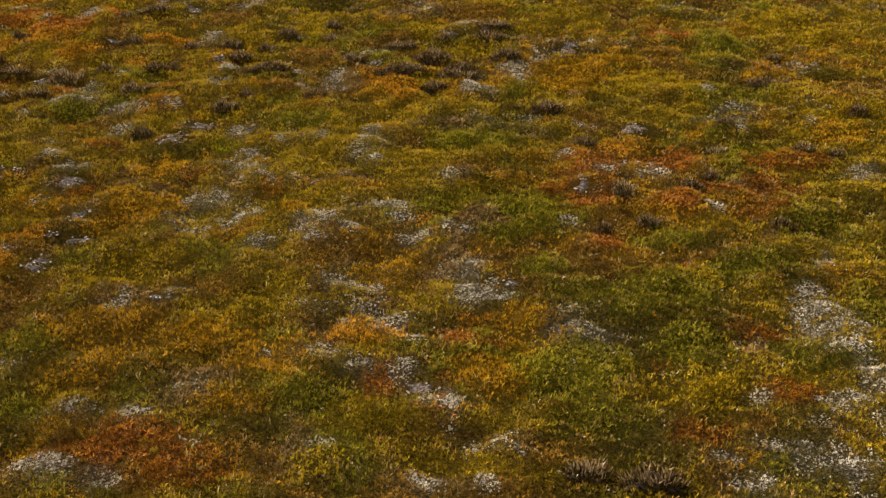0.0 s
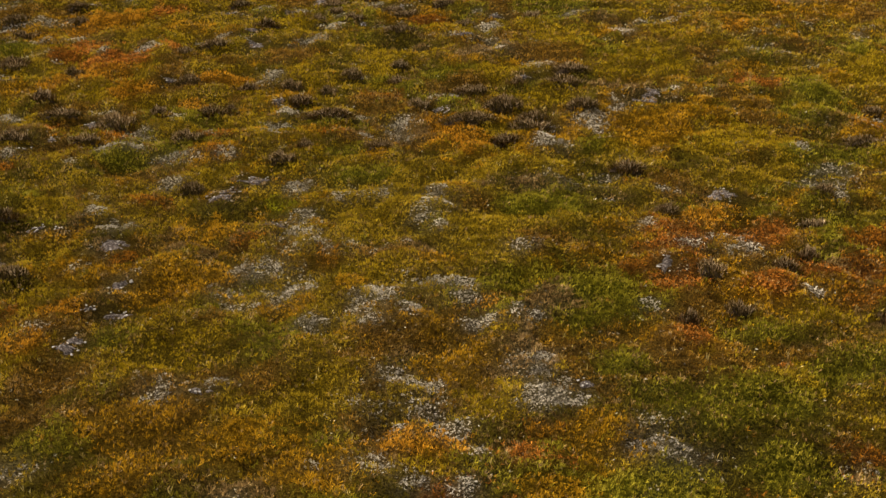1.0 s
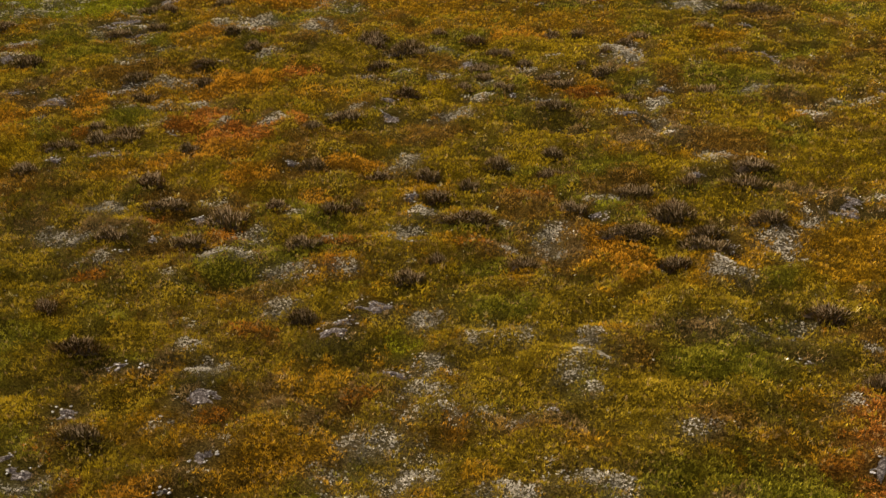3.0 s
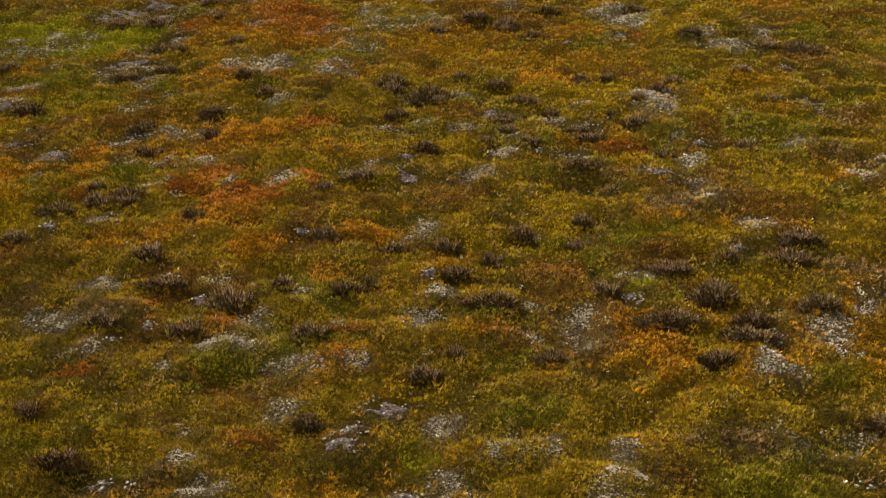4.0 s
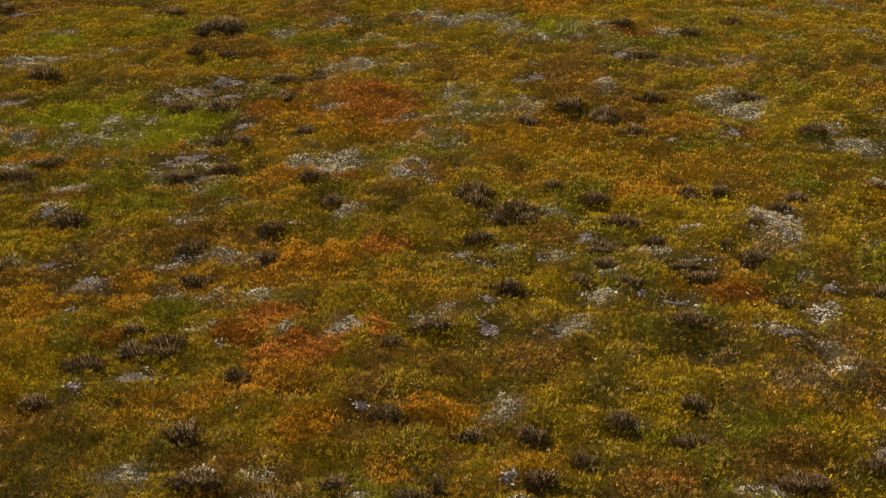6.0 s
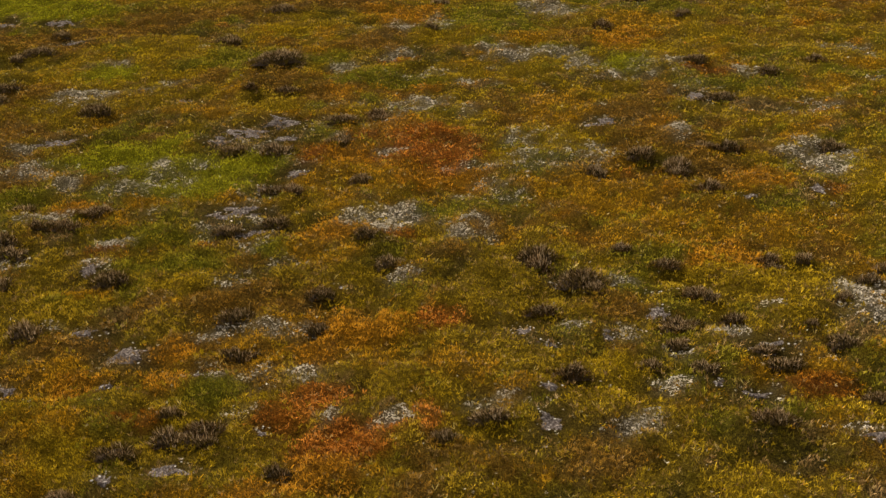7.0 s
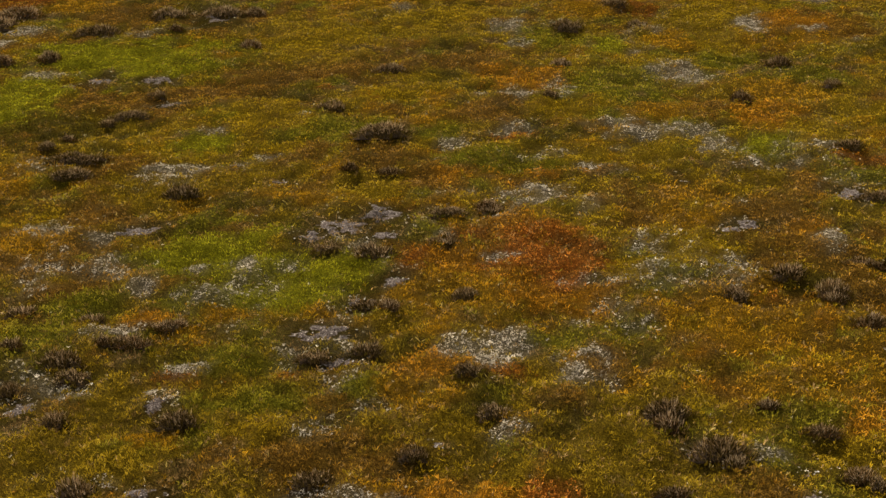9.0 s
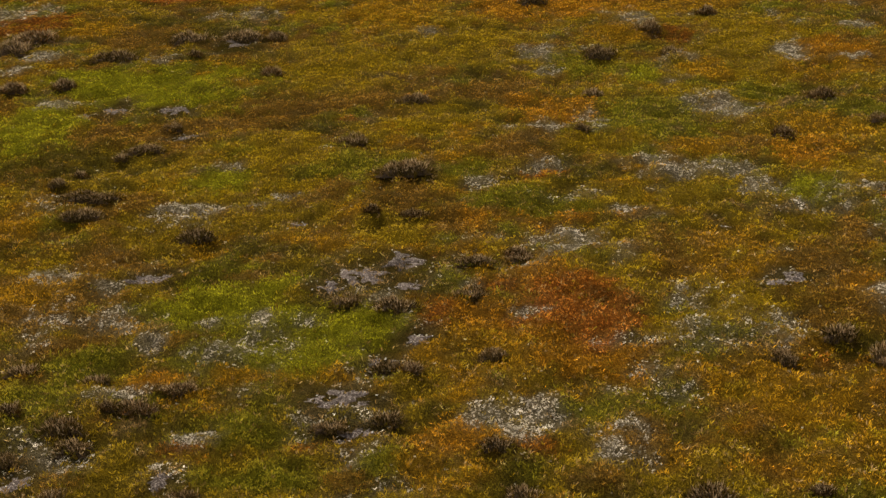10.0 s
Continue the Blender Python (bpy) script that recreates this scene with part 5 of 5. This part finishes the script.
# what grows in them
wobble = (rough_field(px, py, 0.5, 31) - 0.5) * 0.9 + (rough_field(px, py, 0.18, 32) - 0.5) * 0.6
frayed = (rough_field(px, py, 0.28, 34) - 0.5) * 0.8 + (rough_field(px, py, 0.12, 35) - 0.5) * 0.7
MAIN = {"olive": ("olive", 0.85, 1.2), "sparse": ("lichen", 0.43, 1.2), "dark": ("dark", 0.72, 1.15), "amber": ("amber", 0.74, 1.2), "orange": ("orange", 0.80, 1.25), "red": ("red", 0.86, 1.2), "rust": ("rust", 0.80, 1.2),
        "green": ("green", 0.88, 1.2), "yellow": ("yellow", 0.80, 1.2), "lime": ("lime", 0.92, 1.2), "brown": ("brown", 0.84, 1.2), "lichen": ("lichen", 0.70, 1.2), "bare": ("none", 0.72, 1.15), "heather": ("none", 0.92, 0.75)}
luck = np.clip(0.5 + 0.9 * (rough_field(px, py, 0.16, 33) - 0.5) + rng.normal(0, 0.15, count), 0, 1)
for number, (kind, x, y, rx, ry, turn) in enumerate(PATCHES):
    reach = max(rx, ry) * 1.6
    near = np.nonzero((np.abs(px - x) < reach) & (np.abs(py - y) < reach))[0]
    c, s = math.cos(turn), math.sin(turn)
    u, v = (px[near] - x) * c + (py[near] - y) * s, (py[near] - y) * c - (px[near] - x) * s
    q = np.hypot(u / rx, v / ry) + wobble[near] * min(1.0, max(0.35, max(rx, ry) / 0.7))
    if kind in ("lichen", "sparse", "bare"):
        q = q + frayed[near]
    main, share, edge = MAIN[kind]
    strength = share * np.clip((edge + 0.3 - q) / 0.65, 0, 1)
    won = near[luck[near] < strength]
    owner[won], species[won] = number, KIND[main]
    if kind == "bare":
        rest = near[(luck[near] >= strength) & (q < 1.1)]
        owner[rest], species[rest] = -1, np.where(rng.uniform(0, 1, len(rest)) < 0.8, KIND["twig"], KIND["lichen"])

# dry heather sprigs stand singly in all of it
dry = (rng.uniform(0, 1, count) < 0.10 * np.clip(0.4 + 2.2 * (rough_field(px, py, 0.9, 91) - 0.2), 0, 1.8)) & ~np.isin(species, [KIND["lichen"], KIND["none"], KIND["lime"]])
owner[dry], species[dry] = -1, KIND["twig"]

ABOUT = {
    "olive": ("heath_patch", "dense mat of olive-green heath sprigs over moss", "heath", "olive heath patches"),
    "orange": ("dwarf_birch_patch", "low carpet of dwarf birch with orange autumn leaves", "dwarf birch", "orange dwarf birch patches"),
    "amber": ("bilberry_patch", "low bilberry with amber-brown withering leaves", "bilberry", "amber bilberry patches"),
    "red": ("bearberry_patch", "flat mat of bearberry with rusty red autumn leaves", "bearberry", "red bearberry patches"),
    "rust": ("rusty_bearberry_patch", "flat mat of bearberry with dark rusty brown-red leaves", "bearberry", "dark rusty bearberry patches"),
    "green": ("crowberry_patch", "springy mat of green crowberry sprigs on peat", "crowberry", "green crowberry patches"),
    "lime": ("moss_patch", "soft cushion of bright yellow-green moss and sedge", "moss", "bright green moss patches"),
    "yellow": ("dwarf_willow_patch", "low dwarf willow with yellow-green turning leaves", "dwarf willow", "yellow dwarf willow patches"),
    "brown": ("withered_heath_patch", "patch of withered russet-brown heath sprigs", "withered heath", "withered heath patches"),
    "lichen": ("lichen_patch", "pale grey-white reindeer lichen in crisp tufts", "lichen", "pale lichen patches"),
    "sparse": ("thin_lichen_patch", "thin scatter of pale reindeer lichen between sprigs", "lichen", "thin lichen patches"),
    "dark": ("mountain_heath_patch", "dark olive-brown mountain heath in low tussocks", "mountain heath", "dark mountain heath patches"),
    "bare": ("bare_peat_patch", "bare dark grey peat crust with small stones", "bare peat", "bare peat patches"),
}
LIFT = {"olive": 0.008, "sparse": 0.0, "dark": 0.012, "lime": 0.01, "amber": 0.005, "orange": 0.015, "red": 0.0, "rust": 0.0, "green": 0.01, "yellow": 0.012, "brown": 0.0, "lichen": 0.0}
tuft = np.abs(2 * rough_field(px + 0.06 * rough_field(px, py, 0.15, 82), py, 0.27, 81) - 1) ** 0.6
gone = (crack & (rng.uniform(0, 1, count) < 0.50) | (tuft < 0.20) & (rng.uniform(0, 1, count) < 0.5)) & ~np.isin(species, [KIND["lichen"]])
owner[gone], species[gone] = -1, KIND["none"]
hz = lie(px, py) + 0.07 * tuft - 0.025

# the ground takes the shade-darkened tint of what grows on it, darkest in cracks
tint = np.array([SHADED_UNDER[k] for k in kinds])[species]
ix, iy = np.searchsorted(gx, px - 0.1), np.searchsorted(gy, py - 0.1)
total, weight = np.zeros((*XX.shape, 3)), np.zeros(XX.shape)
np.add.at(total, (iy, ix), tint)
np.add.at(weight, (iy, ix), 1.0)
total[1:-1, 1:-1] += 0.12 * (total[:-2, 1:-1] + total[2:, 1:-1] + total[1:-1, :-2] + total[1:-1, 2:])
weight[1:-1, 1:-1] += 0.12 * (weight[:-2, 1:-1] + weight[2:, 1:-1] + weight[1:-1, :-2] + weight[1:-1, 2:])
colour = np.where(weight[..., None] > 0, total / np.maximum(weight, 1e-6)[..., None], SHADED_UNDER["olive"])
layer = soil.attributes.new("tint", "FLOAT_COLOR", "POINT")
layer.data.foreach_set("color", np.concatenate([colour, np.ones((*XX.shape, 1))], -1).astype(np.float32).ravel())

order = np.argsort(owner, kind="stable")
cuts = np.searchsorted(owner[order], np.arange(len(PATCHES) + 1))
for number, (kind, x, y, rx, ry, turn) in enumerate(PATCHES):
    mine = order[cuts[number]:cuts[number + 1]]
    main = MAIN[kind][0]
    if main == "none" or len(mine) < 6:
        continue
    name, label, category, group = ABOUT[kind]
    me = leaves_mesh(name, px[mine] - x, py[mine] - y, hz[mine] - float(lie(x, y)), psize[mine], HABIT[main], LEAF[main], LIFT[kind], pshare[mine])
    root = tagged(new(name), label, category, group)
    root.location = (x, y, float(lie(x, y)))
    tagged(part("foliage", me, root), kind="stuff")
    if main == "lichen":
        extra = mine
        ex, ey = px[extra] + rng.normal(0, 0.045, len(extra)), py[extra] + rng.normal(0, 0.045, len(extra))
        crisp = leaves_mesh("crisp", ex - x, ey - y, lie(ex, ey) - float(lie(x, y)), psize[extra] * 0.7, HABIT["lichen"], LEAF["chalk"], -0.004, pshare[extra])
        tagged(part("crisp_growth", crisp, root, "chalk-white lichen tips"), kind="stuff")
    else:
        woody = mine[::2]
        stems = leaves_mesh("stems", px[woody] - x, py[woody] - y, hz[woody] - float(lie(x, y)), psize[woody], HABIT["stem"], LEAF["stem"], LIFT[kind])
        tagged(part("woody_growth", stems, root, "thin dark stems"), kind="stuff")

COVER = {
    "dark": ("mountain_heath_sprigs", "dark olive-brown mountain heath sprigs"),
    "olive": ("heath_sprigs", "dense olive-green heath sprigs covering the tundra"),
    "yellow": ("willow_leaves", "scattered yellow-green dwarf willow leaves"),
    "green": ("crowberry_sprigs", "scattered green crowberry sprigs"),
    "orange": ("birch_leaves", "scattered orange dwarf birch leaves"),
    "amber": ("bilberry_leaves", "scattered amber-brown bilberry leaves"),
    "brown": ("withered_sprigs", "scattered withered brown heath sprigs"),
    "red": ("bearberry_leaves", "scattered rusty red bearberry leaves"),
    "lichen": ("lichen_tufts", "scattered pale reindeer lichen tufts"),
    "straw": ("dry_grass", "sparse pale dry grass blades"),
    "twig": ("heather_sprigs", "single dry heather sprigs with brown spent flowers"),
}
for kind, (name, label) in COVER.items():
    mine = np.nonzero((owner < 0) & (species == KIND[kind]))[0]
    me = leaves_mesh(name, px[mine], py[mine], hz[mine], psize[mine], HABIT[kind], LEAF["dry" if kind == "twig" else kind], 0.0, pshare[mine])
    tagged(new(name, me), label, "heath plants", kind="stuff")

# the heath goes on round about: a fringe of tussocks over the turf
around = np.random.default_rng(19)
wx, wy = around.uniform(-46, 24, 150000), around.uniform(-8, 66, 150000)
gap = np.maximum.reduce([np.interp(wy, EDGE_Y, EDGE_LEFT) - wx, wx - np.interp(wy, EDGE_Y, EDGE_RIGHT), EDGE_Y[0] - wy, wy - EDGE_Y[-1]])
ring = (gap > -0.3) & (gap < 7 * around.uniform(0, 1, len(wx)) ** 1.6)
wx, wy = wx[ring], wy[ring]
wild = np.argmax(np.stack([0.34 * rough_field(wx, wy, 0.9, 300 + n) + 0.4 * rough_field(wx, wy, 3.0, 320 + n) + w + around.normal(0, 0.05, len(wx))
                           for n, w in enumerate((0.16, 0.12, 0.12, 0.11, 0.10, 0.0, -0.02))]), 0)
for n, kind in enumerate(("olive", "yellow", "brown", "green", "amber", "orange", "lichen")):
    mine = np.nonzero(wild == n)[0]
    name, label = COVER[kind]
    sparse = (5, *HABIT[kind][1:])
    me = leaves_mesh(name, wx[mine], wy[mine], lie(wx[mine], wy[mine]), np.full(len(mine), 1.5), sparse, LEAF[kind])
    tagged(new("outer_" + name, me), label + " on the surrounding heath", "heath plants", kind="stuff")

# ---- bare peat: an uneven crust with stones on it ----
def stone_mesh(seed):
    bm = bmesh.new()
    bmesh.ops.create_icosphere(bm, subdivisions=1, radius=1.0)
    r = random.Random(seed)
    for v in bm.verts:
        v.co *= r.uniform(0.75, 1.15)
        v.co.z *= 0.55
    me = bpy.data.meshes.new("stone")
    bm.to_mesh(me)
    bm.free()
    me.materials.append(STONE)
    return me


STONES = [stone_mesh(s) for s in range(5)]
pebbles = random.Random(5)
for number, (kind, x, y, rx, ry, turn) in enumerate(PATCHES):
    if kind != "bare":
        continue
    name, label, category, group = ABOUT["bare"]
    root = tagged(new(name), label, category, group)
    z = float(lie(x, y))
    root.location = (x, y, z)
    part("crust", crust_mesh(x, y, rx * 0.85, ry * 0.85, turn, number, CRUST), root)
    for _ in range(int(min(14, 6 + 25 * rx * ry))):
        a, k = pebbles.uniform(0, 6.28), pebbles.uniform(0, 0.85) ** 0.5
        u, v = k * rx * math.cos(a), k * ry * math.sin(a)
        qx, qy = u * math.cos(turn) - v * math.sin(turn), u * math.sin(turn) + v * math.cos(turn)
        st = part("stone", pebbles.choice(STONES), root)
        size = pebbles.uniform(0.007, 0.02)
        st.location = (qx, qy, float(lie(x + qx, y + qy)) - z + 0.02)
        st.scale = (size * pebbles.uniform(1, 1.7), size, size)
        st.rotation_euler = (0, 0, pebbles.uniform(0, 6.28))

# ---- heather: rounded dark clumps of upright twigs with spent flowers ----
def lobes(a, v):
    """Uneven outline of a clump, all round it."""
    return (0.88 + 1.15 * (rough_field(np.cos(a) * 2 + v * 5.3, np.sin(a) * 2, 1.0, 51) - 0.5)
            + 0.75 * (rough_field(np.cos(a) * 5 + v * 2.7, np.sin(a) * 5, 1.0, 53) - 0.5))


def dome_mesh(seed):
    rings, spokes = 7, 20
    a = np.linspace(0, 2 * np.pi, spokes, endpoint=False)
    k = np.linspace(0.05, 1.0, rings)[:, None]
    ragged = 0.94 * lobes(a, seed)
    X, Y = k * ragged * np.cos(a), k * ragged * np.sin(a)
    Z = 0.55 * (1 - k ** 2.2) * (0.75 + 1.0 * (rough_field(X + seed, Y, 0.45, 52) - 0.5)) - 0.12 * k ** 4
    verts = np.stack([X, Y, Z], -1).reshape(-1, 3)
    i = np.arange(rings * spokes).reshape(rings, spokes)
    quads = np.stack([i[:-1], np.roll(i[:-1], -1, 1), np.roll(i[1:], -1, 1), i[1:]], -1).reshape(-1, 4)[:, ::-1]
    inner = np.array([[i[0, j], i[0, (j + 5) % spokes], i[0, (j + 10) % spokes], i[0, (j + 15) % spokes]] for j in range(5)])
    return mesh_from("mound", verts, np.concatenate([quads, inner]), HUMUS, True)


def sprays_mesh(name, seed, v, n, long, wide, mat, low, high, reach=1.08):
    """Narrow upright sprays that stand out of the clump, fanning towards its rim."""
    r = np.random.default_rng(seed)
    a, k = r.uniform(0, 2 * np.pi, n), r.uniform(0.0, 1.0, n) ** 0.5 * reach
    rag = lobes(a, v)
    X, Y = k * rag * np.cos(a), k * rag * np.sin(a)
    Z = 0.62 * np.clip(1 - k ** 2.2, 0, 1) * (0.75 + 1.0 * (rough_field(X + v, Y, 0.45, 52) - 0.5)) + r.uniform(low, high, n)
    tilt, way = np.clip(k * 0.75 + r.normal(0, 0.28, n), 0, 1.4), a + r.normal(0, 0.6, n)
    d = np.stack([np.cos(way) * np.sin(tilt) * 0.6, np.sin(way) * np.sin(tilt) * 0.6, np.cos(tilt)], -1)
    spin = r.uniform(0, 2 * np.pi, n)
    side = np.stack([np.cos(spin), np.sin(spin), r.normal(0, 0.3, n)], -1)
    L, W = (long * r.uniform(0.45, 1.75, n))[:, None], (wide * r.uniform(0.7, 1.4, n))[:, None] * 0.5
    base = np.stack([X, Y, Z], -1)
    verts = np.stack([base + side * W, base + d * L, base - side * W], 1).reshape(-1, 3)
    return mesh_from(name, verts, np.arange(n * 3).reshape(-1, 3), mat)


HEATHER = []
for v in range(6):
    HEATHER.append((dome_mesh(v),
                    sprays_mesh("woody_growth", 100 + v, v, 560, 0.42, 0.042, LEAF["rusty_twig" if v % 3 == 2 else "twig"], -0.12, 0.10),
                    sprays_mesh("foliage", 200 + v, v, 420, 0.36, 0.042, LEAF["heathleaf"], -0.14, 0.06),
                    sprays_mesh("blossom", 300 + v, v, 320, 0.30, 0.050, LEAF["spent"], 0.10, 0.38, 0.86)))
LARGE = []
for v in range(3):
    LARGE.append((HEATHER[v][0],
                  sprays_mesh("woody_growth", 400 + v, v, 1300, 0.27, 0.024, LEAF["rusty_twig" if v == 2 else "twig"], -0.10, 0.14),
                  sprays_mesh("foliage", 500 + v, v, 900, 0.26, 0.026, LEAF["heathleaf"], -0.12, 0.10),
                  sprays_mesh("blossom", 600 + v, v, 620, 0.27, 0.028, LEAF["spent"], 0.06, 0.34, 0.9)))
clumps = random.Random(9)
for kind, x, y, rx, ry, turn in PATCHES:
    if kind != "heather":
        continue
    root = tagged(new("heather_clump"), "rounded dark brown heather clump with dry mauve-grey flower tips", "heather", "heather clumps")
    tall = min(max(0.88 * min(rx, ry), 0.16), 0.32)
    root.matrix_world = Matrix.LocRotScale((x, y, float(lie(x, y)) - 0.01), Euler((0, 0, turn)), (rx, ry, tall))
    dome, twigs, leaf, spent = clumps.choice(LARGE if max(rx, ry) > 0.42 else HEATHER)
    part("mound", dome, root)
    tagged(part("woody_growth", twigs, root), kind="stuff")
    tagged(part("foliage", leaf, root), kind="stuff")
    tagged(part("blossom", spent, root, "dry mauve-brown flower tips"), kind="stuff")
